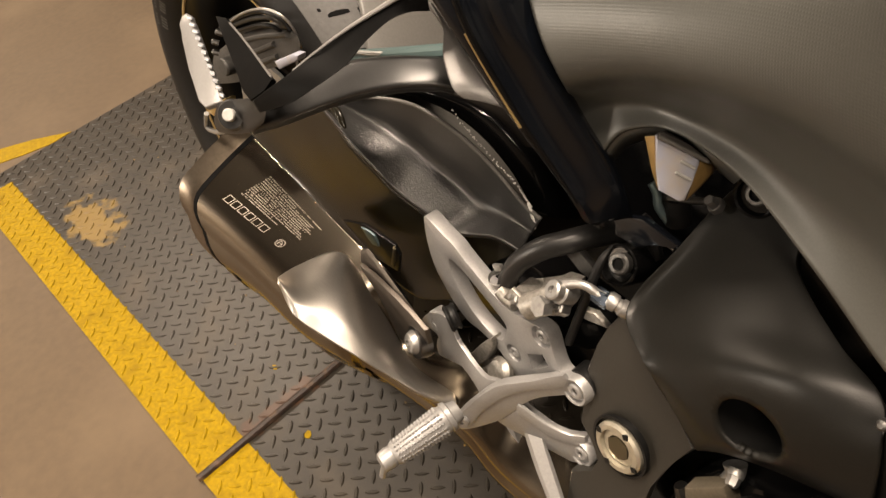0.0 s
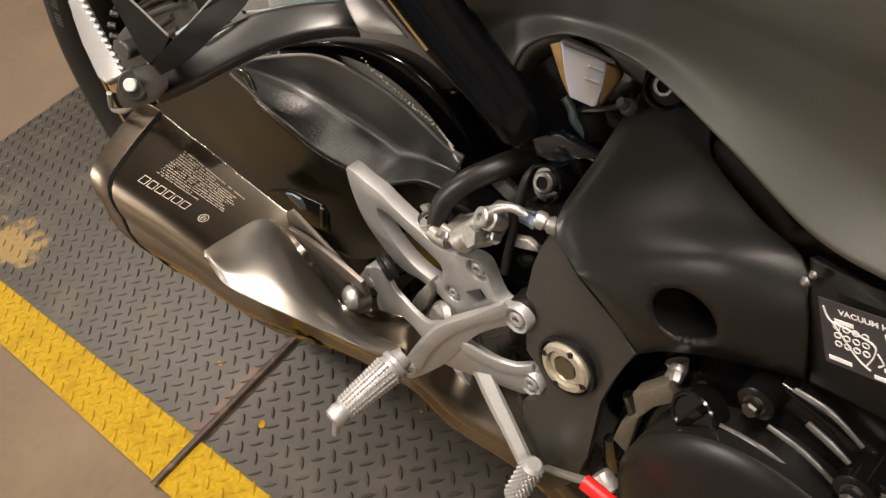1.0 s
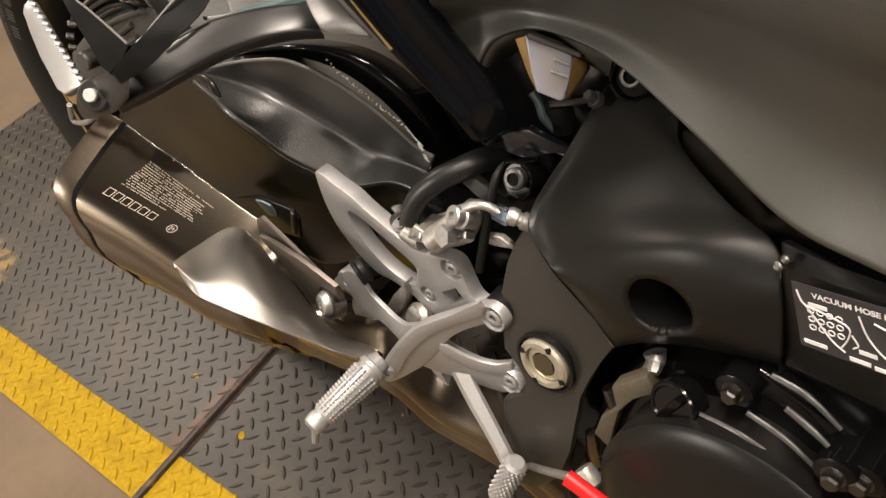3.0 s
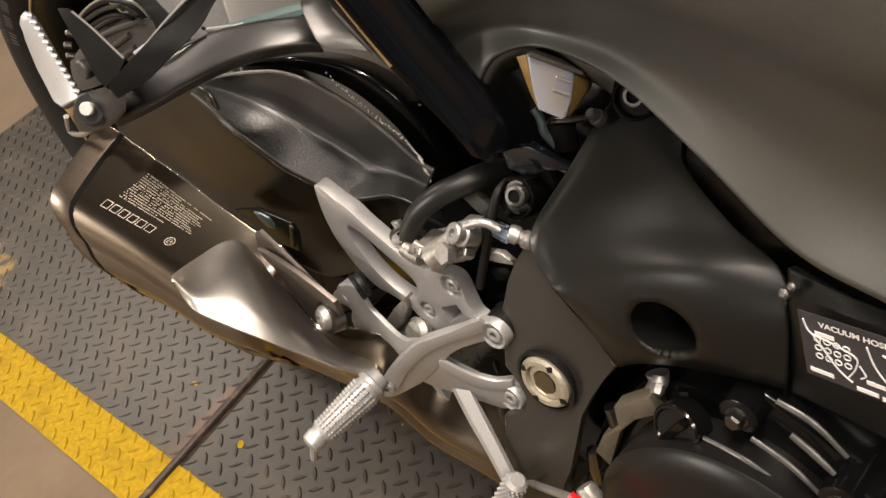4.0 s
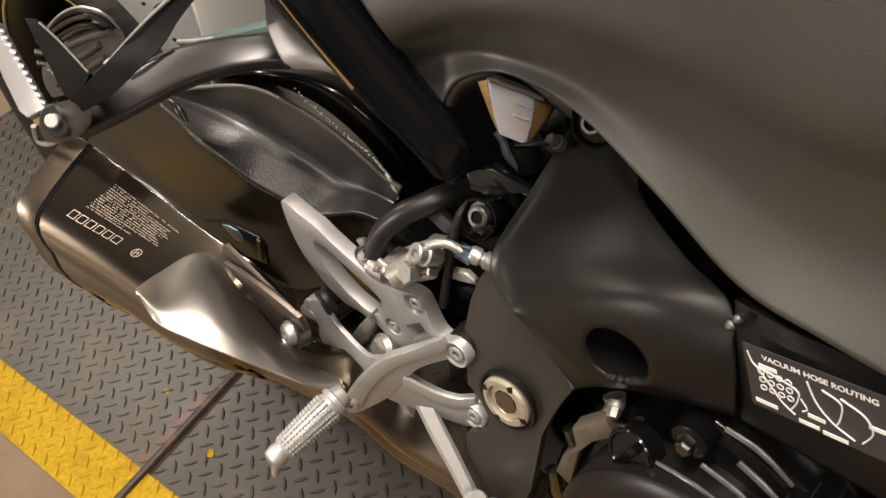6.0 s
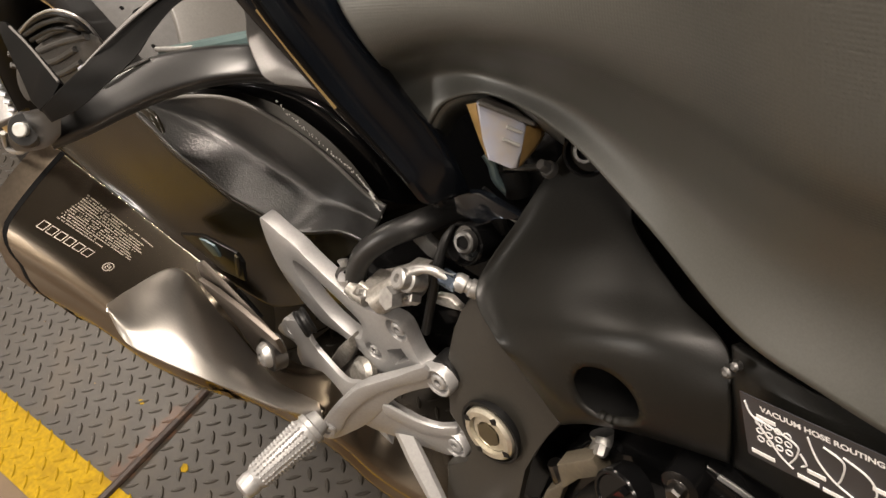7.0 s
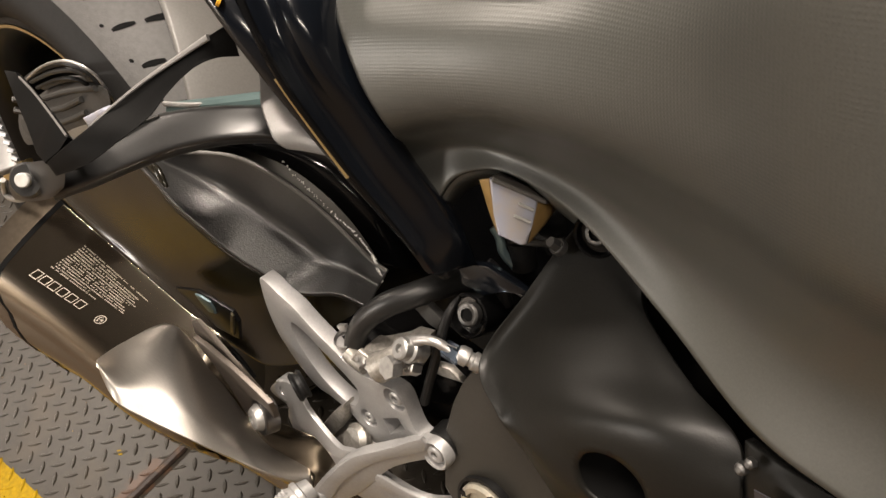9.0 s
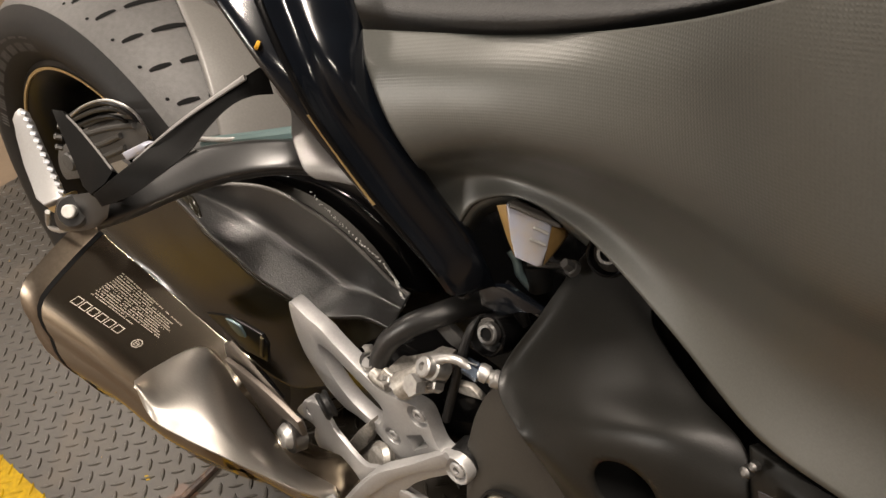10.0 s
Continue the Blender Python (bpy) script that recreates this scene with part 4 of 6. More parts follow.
# muffler hanger strap with its bolt and rubber bush
STRAP = flat((-0.1077, -0.0333, -0.1333), [(354.4, 408.5), (376.8, 411.6), (403.8, 408.9), (427.8, 403.0), (444.5, 397.0), (442.7, 377.8), (420.1, 346.7), (387.1, 314.7), (379.5, 331.7), (375.8, 362.1), (368.2, 386.6), (358.3, 400.6)])
FLANGE = flat((-0.1017, -0.0333, -0.1333), [(353.8, 421.8), (366.4, 431.3), (375.1, 424.6), (395.4, 406.4), (420.1, 385.7), (422.5, 379.8), (389.9, 397.3), (372.5, 407.0), (343.8, 400.5)])
MB = Vector((0.4281, -0.1740, 0.3701))
part("hanger_strap", pierced(STRAP, [], (0.001, 0.004, 0), 0.0012), STRAPM, muf, "folded steel hanger strap")
part("strap_flange", pierced(FLANGE, [], (0.001, 0.003, 0.001), 0.0008), STRAPM, muf)
part("washer", lathe([(-0.008, 0.0145), (0.002, 0.0145), (0.003, 0.0135)], MB, (-0.25, -1, 0.25), 28), CHROME2, muf)
part("bolt", lathe([(0.002, 0.0105), (0.004, 0.0105), (0.008, 0.0080), (0.009, 0.005), (0.009, 0.003), (0.006, 0.003)], MB, (-0.25, -1, 0.25), 28), CHROME, muf)

# ---------- rider's footrest carrier ----------
car = new("footrest_carrier")
car.parent = bike
GUARD = flat((-0.1290, 0.0000, 0.0000), [(397.0, 458.6), (400.5, 460.8), (407.5, 459.0), (417.7, 454.6), (432.5, 450.2), (444.7, 442.5), (460.3, 434.7), (473.3, 428.8), (485.1, 423.6), (497.3, 422.8), (511.5, 425.5), (525.3, 428.2), (533.3, 426.8), (537.3, 419.7), (540.6, 408.7), (545.2, 398.1), (551.9, 394.8), (556.1, 391.9), (536.6, 373.2), (516.6, 353.6), (492.5, 335.9), (493.7, 344.4), (492.6, 350.7), (488.7, 355.2), (483.8, 360.4), (476.5, 365.5), (467.3, 368.2), (454.0, 370.1), (440.0, 370.3), (424.6, 380.0), (412.8, 393.0), (404.4, 405.4), (399.6, 418.1), (396.9, 432.6), (396.2, 446.4)])
SLOT = flat((-0.1290, 0.0000, 0.0000), [(423.8, 429.7), (429.5, 431.6), (440.0, 429.4), (453.2, 422.6), (466.3, 415.9), (479.3, 409.3), (488.2, 403.0), (489.3, 394.9), (483.5, 380.2), (474.5, 377.7), (463.0, 380.3), (450.9, 386.1), (439.2, 396.0), (430.6, 407.4), (424.9, 417.6)])
WINDOW = flat((-0.1290, 0.0000, 0.0000), [(512.1, 387.3), (528.6, 400.0), (534.8, 391.9), (518.2, 374.4)])
DISHES = (((0.5271, -0.1290, 0.4182), 0.0098), ((0.4966, -0.1290, 0.3754), 0.0082))
UPPER = flat((-0.5270, 0.6544, 0.0800), [(552.0, 397.9), (536.1, 390.1), (522.2, 383.3), (512.1, 378.0), (502.9, 369.0), (494.8, 356.4), (488.0, 343.5), (481.9, 328.7), (482.7, 320.5), (487.7, 316.3), (495.1, 319.9), (504.3, 327.5), (511.8, 334.2), (518.6, 343.5), (524.6, 352.5), (530.5, 362.5), (536.7, 369.9), (545.6, 375.8), (553.4, 379.3), (557.7, 382.7), (559.8, 397.1)])
LOWER = flat((-0.4769, 0.5334, 0.1200), [(515.5, 362.9), (528.4, 352.2), (537.7, 345.3), (547.1, 338.9), (558.6, 335.9), (570.9, 339.3), (578.0, 338.4), (581.0, 326.2), (570.8, 310.6), (563.0, 311.4), (553.3, 315.3), (539.6, 320.7), (527.9, 325.7), (518.2, 329.6), (508.8, 338.7)])
HANGER = flat((-0.0927, -0.1541, 0.0400), [(382.7, 335.5), (396.1, 352.8), (415.6, 370.5), (428.7, 376.6), (438.5, 373.5), (446.1, 363.8), (459.9, 359.9), (475.0, 356.6), (489.6, 358.6), (507.8, 372.7), (502.4, 348.9), (476.7, 317.8), (461.4, 311.0), (451.1, 312.8), (431.4, 313.3), (418.3, 320.8), (415.8, 333.2), (409.6, 339.4), (392.4, 333.6)])
STEP = flat((-0.0887, -0.1541, 0.0400), [(407.3, 331.9), (414.8, 314.3), (429.8, 309.6), (447.1, 308.4), (452.5, 305.4), (437.6, 291.7), (418.1, 292.9), (404.9, 299.4), (398.5, 311.1)])
UB, LB, PIN = Vector((0.5634, -0.1315, 0.3902)), Vector((0.5735, -0.1345, 0.3253)), Vector((0.4907, -0.1828, 0.3315))
UPPER_RIDGE = flat((-0.5295, 0.6544, 0.0800), [(554.3, 403.5), (537.6, 393.0), (523.8, 385.6), (514.1, 379.8), (505.4, 369.5), (497.7, 356.4), (490.9, 343.4), (484.6, 330.0), (485.4, 323.8), (490.5, 321.1), (497.1, 328.7), (502.9, 343.4), (509.0, 355.0), (517.4, 366.3), (527.9, 376.0), (540.4, 383.6), (556.3, 390.9)])
LOWER_RIDGE = flat((-0.4789, 0.5334, 0.1200), [(526.7, 361.2), (539.2, 352.3), (551.6, 345.2), (564.0, 342.4), (574.3, 344.8), (574.1, 334.9), (562.6, 331.6), (549.2, 334.9), (536.0, 343.3), (526.8, 350.9)])
EYE = Vector((0.4092, -0.1410, 0.3544))
# heel guard and web: one flat casting with a long slot, a square window and two sunk bolts
part("heel_guard", pierced(spline(GUARD, 3, True), [spline(SLOT, 3, True), WINDOW] + [circle(p, r) for p, r in DISHES], (0, 0.012, 0), 0.0018, 2), CASTALU, car, "silver cast heel guard with a slot", 28)
part("upper_arm", pierced(spline(UPPER, 2, True), [], (0.0, 0.011, 0.0), 0.0026, 2), CASTALU, car, "", 28)
part("lower_arm", pierced(spline(LOWER, 2, True), [], (0.0, 0.010, 0.0), 0.0026, 2), CASTALU, car, "", 28)
part("arm_ridge", pierced(spline(UPPER_RIDGE, 2, True), [], (0.0, 0.0032, 0.0), 0.0014, 2), CASTALU, car, "", 28)
part("arm_ridge", pierced(spline(LOWER_RIDGE, 2, True), [], (0.0, 0.0028, 0.0), 0.0012, 2), CASTALU, car, "", 28)
part("hanger_arm", pierced(spline(HANGER, 2, True), [], (0.0, 0.004, 0.0), 0.0018, 2), CASTALU, car, "", 28)
part("hanger_step", pierced(spline(STEP, 2, True), [], (0.0, 0.006, 0.0), 0.0018, 2), CASTALU, car, "", 28)
part("eye", lathe([(-0.012, 0.0105), (-0.0012, 0.0105), (0.0004, 0.0092), (0.0004, 0.0045), (-0.002, 0.0042)], EYE, (0.1, -1, 0.2), 28), CASTALU, car)
for at, r in DISHES:
    part("dish", lathe([(-0.0002, r * 1.02), (-0.0045, r * 0.93), (-0.0048, 0.001)], at, (0, -1, 0), 28, caps=False), CASTALU, car)
    part("bolt", lathe([(-0.0048, r * 0.62), (-0.0012, r * 0.60), (-0.0004, r * 0.5), (-0.0004, r * 0.30), (-0.0028, r * 0.28)], at, (0, -1, 0), 24), CASTALU, car)
    part("hex_socket", lathe([(-0.004, r * 0.29), (-0.0024, r * 0.29)], at, (0, -1, 0), 6), DIMSTEEL, car)
for at in (UB, LB):
    part("boss", lathe([(-0.022, 0.0122), (-0.0008, 0.0120), (0.0010, 0.0108), (0.0006, 0.0092), (-0.0036, 0.0086), (-0.0036, 0.001)], at, (0.0, -1, 0.12), 32), CASTALU, car)
    part("bolt", lathe([(-0.0040, 0.0066), (-0.0004, 0.0064), (0.0006, 0.0052), (0.0006, 0.0030), (-0.0018, 0.0028)], at, (0.0, -1, 0.12), 28), CASTALU, car)
    part("hex_socket", lathe([(-0.003, 0.0029), (-0.0014, 0.0029)], at, (0.0, -1, 0.12), 6), DIMSTEEL, car)
for at in (UB, LB):
    part("spacer", lathe([(0.008, 0.0135), (0.022, 0.0135)], at, (0, 1, 0), 24), BLACK, car)
part("bush", lathe([(0.0, 0.0105), (0.002, 0.012), (0.004, 0.0105), (0.006, 0.0105), (0.008, 0.012), (0.010, 0.0105)], (0.4404, -0.1500, 0.3874), (0.4, 1, 0.2), 24), RUBBER, car)

# footrest
foot = new("footrest")
foot.parent = bike
A, Z = Vector((0.4940, -0.1900, 0.3543)), Vector((0.4832, -0.2560, 0.3414))
ax = (Z - A).normalized()
L = (Z - A).length
part("clevis", lathe([(-0.003, 0.0080), (0.004, 0.0100), (0.005, 0.0122), (0.0085, 0.0126), (0.010, 0.0105)], A, ax, 18), CASTALU, foot)
part("peg", lathe([(0.006, 0.0100), (0.012, 0.0118), (L - 0.012, 0.0095), (L - 0.010, 0.0082), (L - 0.006, 0.0090), (L, 0.0080), (L + 0.002, 0.005)], A, ax, 24), CASTALU, foot, "knurled silver aluminium footrest")
up = ax.orthogonal().normalized()
sd = ax.cross(up)
kn = bmesh.new()
for i in range(15):
    for k in range(18):
        h = 0.014 + i * (L - 0.028) / 14
        r = 0.0117 - 0.0022 * i / 12
        a = 2 * math.pi * k / 18
        n = math.cos(a) * up + math.sin(a) * sd
        t = -math.sin(a) * up + math.cos(a) * sd
        base = A + ax * h + n * (r - 0.0006)
        q = [kn.verts.new(base + ax * p * 0.0027 + t * s * 0.0021) for p, s in ((-1, 0), (0, -1), (1, 0), (0, 1))]
        tip = kn.verts.new(base + n * 0.0022)
        for j in range(4):
            kn.faces.new((q[j], q[(j + 1) % 4], tip))
part("knurling", kn, CASTALU, foot, kind="stuff", smooth=10)
part("feeler_peg", tube([Z - ax * 0.004, Z - ax * 0.003 + Vector((-0.004, -0.004, -0.022))], [0.0035, 0.0028], 8), CASTALU, foot)
part("pin", lathe([(-0.004, 0.0062), (0.0012, 0.0062), (0.0022, 0.0050), (0.0022, 0.0022), (0.0006, 0.0020)], PIN, (0.547, -0.835, 0.067), 20), CASTALU, foot)

# brake pedal
ped = new("brake_pedal")
ped.parent = bike
part("lever", casting([
    [(0.5329, -0.1546, 0.3306), (0.5363, -0.1541, 0.3327), (0.5454, -0.1480, 0.3297), (0.5465, -0.1459, 0.3259), (0.5438, -0.1434, 0.3210), (0.5301, -0.1523, 0.3257)],
    [(0.5506, -0.1611, 0.3108), (0.5536, -0.1601, 0.3136), (0.5592, -0.1531, 0.3142), (0.5598, -0.1500, 0.3116), (0.5572, -0.1476, 0.3065), (0.5479, -0.1588, 0.3057)],
    [(0.5684, -0.1661, 0.2921), (0.5708, -0.1651, 0.2954), (0.5748, -0.1586, 0.2969), (0.5753, -0.1553, 0.2945), (0.5729, -0.1529, 0.2893), (0.5659, -0.1638, 0.2868)],
    [(0.5893, -0.1730, 0.2692), (0.5913, -0.1722, 0.2727), (0.5944, -0.1658, 0.2750), (0.5948, -0.1623, 0.2728), (0.5926, -0.1600, 0.2674), (0.5871, -0.1708, 0.2638)],
], 5, 1), CASTALU, ped, "silver cast brake pedal lever", 32)
part("stop_plate", plate([(0.4893, -0.1500, 0.3037), (0.5131, -0.1480, 0.3079), (0.5232, -0.1480, 0.2804), (0.5442, -0.1480, 0.2695), (0.5344, -0.1480, 0.2567), (0.5154, -0.1500, 0.2622), (0.5001, -0.1500, 0.2492), (0.5000, -0.1500, 0.2802)], 0.006, 0.0015), CASTALU, ped)
T0, T1 = Vector((0.6036, -0.1720, 0.2905)), Vector((0.5787, -0.1900, 0.2098))
part("toe_tip", lathe([(0, 0.0060), (0.003, 0.0088), (0.050, 0.0092), (0.054, 0.006)], T0, T1 - T0, 20), CASTALU, ped, "knurled toe tip")
ta = (T1 - T0).normalized()
tu = ta.orthogonal().normalized()
tv = ta.cross(tu)
tk = bmesh.new()
for i in range(12):
    for k in range(16):
        a = 2 * math.pi * (k + 0.5 * (i % 2)) / 16
        nn, tt = math.cos(a) * tu + math.sin(a) * tv, -math.sin(a) * tu + math.cos(a) * tv
        base = T0 + ta * (0.005 + 0.0038 * i) + nn * 0.0088
        q = [tk.verts.new(base + ta * p * 0.0018 + tt * w * 0.0016) for p, w in ((-1, 0), (0, -1), (1, 0), (0, 1))]
        tip = tk.verts.new(base + nn * 0.0016)
        for j in range(4):
            tk.faces.new((q[j], q[(j + 1) % 4], tip))
part("knurling", tk, CASTALU, ped, kind="stuff", smooth=10)
part("return_spring", tube([(0.4920, -0.1500, 0.3019), (0.5112, -0.1500, 0.2892), (0.5231, -0.1500, 0.2704), (0.5410, -0.1500, 0.2693)], 0.004, 8, 4), CASTALU, ped)
part("link_rod", tube([(0.5776, -0.1550, 0.2574), (0.5944, -0.1550, 0.2569), (0.6223, -0.1650, 0.2874), (0.6616, -0.1860, 0.3462)], 0.0030, 10, 5), CHROME, ped)
part("red_sleeve", tube([(0.6618, -0.1900, 0.3520), (0.6753, -0.1900, 0.3487), (0.6982, -0.1900, 0.3424)], 0.0056, 14, 4, flat=0.9), RED, bike, "bright red plastic sleeve")
part("rod_end", lathe([(0, 0.007), (0.004, 0.0085), (0.014, 0.0085), (0.016, 0.006)], (0.6474, -0.1500, 0.2939), (0.7, -0.2, -0.5), 16), CASTGREY, bike)

# ---------- master cylinder, hoses ----------
mc = new("master_cylinder")
mc.parent = bike
part("body", plate([(0.4806, -0.1220, 0.4239), (0.4902, -0.1200, 0.4362), (0.5016, -0.1200, 0.4327), (0.5137, -0.1160, 0.4480), (0.5247, -0.1140, 0.4607), (0.5379, -0.1130, 0.4639), (0.5405, -0.1160, 0.4529), (0.5340, -0.1200, 0.4367), (0.5193, -0.1240, 0.4291), (0.5034, -0.1260, 0.4272), (0.4893, -0.1240, 0.4217)], 0.022, 0.005, seg=3), CASTGREY, mc, "raw cast brake master cylinder")
part("boss", tube([(0.5159, -0.1280, 0.4425), (0.5266, -0.1240, 0.4537), (0.5320, -0.1200, 0.4600)], [0.011, 0.009, 0.008], 12, 4), CASTGREY, mc)
part("nut", lathe([(0, 0.008), (0.008, 0.008)], (0.5326, -0.1280, 0.4547), (-0.2, -0.8, 0.4), 6), CHROME, mc)
part("banjo_bolt", lathe([(-0.012, 0.0078), (-0.003, 0.0078), (-0.003, 0.0088), (0.0, 0.0088), (0.001, 0.0072), (0.007, 0.0072), (0.008, 0.006), (0.008, 0.003), (0.004, 0.003)], (0.5392, -0.1220, 0.4696), (-0.25, -0.75, 0.6), 18), CHROME, mc)
part("banjo", tube([(0.5382, -0.1180, 0.4716), (0.5489, -0.1160, 0.4794), (0.5568, -0.1140, 0.4804), (0.5627, -0.1120, 0.4776), (0.5668, -0.1100, 0.4750)], [0.0048, 0.0033, 0.0031, 0.0033, 0.0042], 12, 6), CHROME, mc, "bright steel banjo fitting")
part("ferrule_nut", lathe([(0, 0.0050), (0.0012, 0.0058), (0.0118, 0.0058), (0.013, 0.0050)], (0.5599, -0.1110, 0.4761), (0.93, 0.12, -0.3), 6), BLUED, mc, "blued steel nut")
F0, F1 = Vector((0.5692, -0.1090, 0.4749)), Vector((0.5812, -0.1040, 0.4691))
part("ferrule", lathe([(0, 0.0050), (0.002, 0.0062), (0.007, 0.0062), (0.008, 0.0048), (0.010, 0.0048), (0.011, 0.0062), (0.016, 0.0062), (0.018, 0.0048)], F0, F1 - F0, 18), CHROME, mc)
for q, r in (((0.5009, -0.1280, 0.4400), 0.0052), ((0.5119, -0.1300, 0.4405), 0.0045), ((0.5399, -0.1220, 0.4533), 0.0050)):
    part("bleed_bolt", lathe([(-0.006, r), (0.002, r), (0.003, r * 0.8), (0.003, r * 0.45), (0.006, r * 0.4)], q, (-0.3, -0.7, 0.6), 6), CHROME, mc)
part("bracket_tab", plate([(0.4884, -0.1300, 0.4332), (0.4977, -0.1290, 0.4481), (0.5088, -0.1280, 0.4439), (0.5053, -0.1300, 0.4349)], 0.004, 0.001), CASTGREY, mc)
part("outlet", tube([(0.4802, -0.1240, 0.4311), (0.4876, -0.1240, 0.4290), (0.4978, -0.1240, 0.4295)], [0.006, 0.0066, 0.007], 12, 4), CASTGREY, mc)
part("clevis", plate([(0.4409, -0.1380, 0.3280), (0.4631, -0.1360, 0.3637), (0.4765, -0.1350, 0.3813), (0.4777, -0.1350, 0.3715), (0.4693, -0.1360, 0.3489), (0.4582, -0.1380, 0.3332)], 0.012, 0.002), CASTGREY, mc)
part("push_rod", tube([(0.4480, -0.1280, 0.3091), (0.4724, -0.1260, 0.3361), (0.4913, -0.1250, 0.3415), (0.5001, -0.1250, 0.3401)], 0.009, 12), CASTGREY, mc)
part("yoke", lathe([(0, 0.012), (0.006, 0.0135), (0.010, 0.010)], (0.4874, -0.1320, 0.3459), (-0.2, -0.8, 0.5), 20), CASTGREY, mc)
part("fluid_hose", tube([(0.4800, -0.1180, 0.4312), (0.4818, -0.1150, 0.4427), (0.4887, -0.1100, 0.4578), (0.5022, -0.1010, 0.4721), (0.5151, -0.0900, 0.4790), (0.5238, -0.0770, 0.4813), (0.5308, -0.0520, 0.4748)], [0.0074, 0.0078, 0.0082, 0.0086, 0.0088, 0.0088, 0.0088], 16, 8), HOSERUB, mc, "thick black rubber fluid hose")
part("hose_clip", lathe([(0, 0.0078), (0.0008, 0.0084), (0.0022, 0.0084), (0.003, 0.0078), (0.004, 0.0078), (0.0048, 0.0084), (0.0062, 0.0084), (0.007, 0.0078)], (0.4736, -0.1180, 0.4312), (-0.05, -0.3, 0.95), 24, caps=False), CHROME, mc, "spring hose clip")
part("clip_tab", plate([(0.4677, -0.1210, 0.4466), (0.4764, -0.1210, 0.4517), (0.4780, -0.1210, 0.4469), (0.4709, -0.1210, 0.4414)], 0.004, 0.0008), CHROME, mc)
part("stay", plate([(0.5089, -0.0850, 0.4613), (0.5214, -0.0830, 0.4687), (0.5353, -0.0830, 0.4605), (0.5341, -0.0850, 0.4510), (0.5242, -0.0860, 0.4548)], 0.006, 0.001), CASTBLK, mc)
part("lower_stay", plate([(0.5358, -0.0950, 0.4290), (0.5466, -0.0930, 0.4305), (0.5584, -0.0930, 0.4241), (0.5420, -0.0950, 0.4219), (0.5322, -0.0960, 0.4200)], 0.006, 0.001), CASTGREY, mc)
part("cable", tube([(0.5560, -0.0900, 0.5000), (0.5562, -0.1000, 0.4950), (0.5553, -0.1080, 0.4790), (0.5495, -0.1120, 0.4488), (0.5428, -0.1160, 0.4152)], [0.0010, 0.0028, 0.0034, 0.0034, 0.0034], 10, 8), BLACK, bike)

# reservoir behind the side panel's opening
res = new("fluid_reservoir")
res.parent = bike
part("tank", plate([(0.5739, -0.0812, 0.5900), (0.5925, -0.0628, 0.5728), (0.5933, -0.0632, 0.5696), (0.5937, -0.0685, 0.5577), (0.5936, -0.0732, 0.5488), (0.5916, -0.0760, 0.5487), (0.5823, -0.0847, 0.5572), (0.5787, -0.0838, 0.5696)], (-0.006, 0.010, -0.006), 0.0015, seg=2), WHITEPL, res, "milky plastic brake fluid reservoir")
part("side_wall", plate([(0.5926, -0.0619, 0.5709), (0.5925, -0.0439, 0.5627), (0.5930, -0.0474, 0.5547), (0.5924, -0.0578, 0.5495), (0.5931, -0.0712, 0.5475)], (-0.004, 0.010, -0.006), 0.001), AMBER, res, "amber-stained reservoir side")
part("side_wall", plate([(0.5660, -0.0805, 0.5857), (0.5736, -0.0803, 0.5891), (0.5782, -0.0831, 0.5691), (0.5815, -0.0842, 0.5571), (0.5734, -0.0802, 0.5643)], (-0.004, 0.010, -0.006), 0.001), AMBER, res)
part("cap", plate([(0.5748, -0.0812, 0.5910), (0.5743, -0.0741, 0.5893), (0.5961, -0.0519, 0.5708), (0.5968, -0.0495, 0.5668), (0.5979, -0.0584, 0.5697), (0.5945, -0.0636, 0.5723)], (-0.006, 0.010, -0.006), 0.0015), CAPBR, res, "dark reservoir cap")
part("cap_rim", tube([(0.5763, -0.0812, 0.5902), (0.5870, -0.0702, 0.5808), (0.5969, -0.0603, 0.5723)], 0.0014, 8, 3), GREYPL, res)
for q in ([(0.5870, -0.0719, 0.5734), (0.5929, -0.0661, 0.5681)], [(0.5867, -0.0754, 0.5671), (0.5931, -0.0691, 0.5616)]):
    part("level_rib", tube(q, 0.0010, 6), PALEPIN, res)
part("neck", lathe([(0, 0.009), (0.02, 0.009)], (0.5695, -0.0450, 0.5231), (0.2, 0, -1), 14), BLACK, res)

# ---------- frame: pivot plate, spar, dark inner frame ----------
flat_plate = part("swingarm_plate", plate([(0.5796, -0.1031, 0.4676), (0.5923, -0.1082, 0.4490), (0.6032, -0.1109, 0.4389), (0.6217, -0.1135, 0.4294), (0.6392, -0.1162, 0.4192), (0.6554, -0.1199, 0.4056), (0.6473, -0.1243, 0.3894), (0.6403, -0.1286, 0.3733), (0.6369, -0.1339, 0.3538), (0.6361, -0.1411, 0.3271), (0.6353, -0.1479, 0.3017), (0.6305, -0.1560, 0.2718), (0.6104, -0.1635, 0.2440), (0.5888, -0.1645, 0.2402), (0.5835, -0.1605, 0.2553), (0.5768, -0.1518, 0.2873), (0.5734, -0.1446, 0.3141), (0.5920, -0.1409, 0.3279), (0.5946, -0.1370, 0.3424), (0.5854, -0.1339, 0.3538), (0.5705, -0.1319, 0.3610), (0.5682, -0.1279, 0.3760), (0.5753, -0.1251, 0.3862), (0.5733, -0.1221, 0.3973), (0.5637, -0.1198, 0.4060), (0.5673, -0.1129, 0.4316), (0.5719, -0.1082, 0.4489)], 0.008, 0.0015, seg=2), FLATBLK, bike, "flat satin black frame plate round the swingarm pivot", 40)
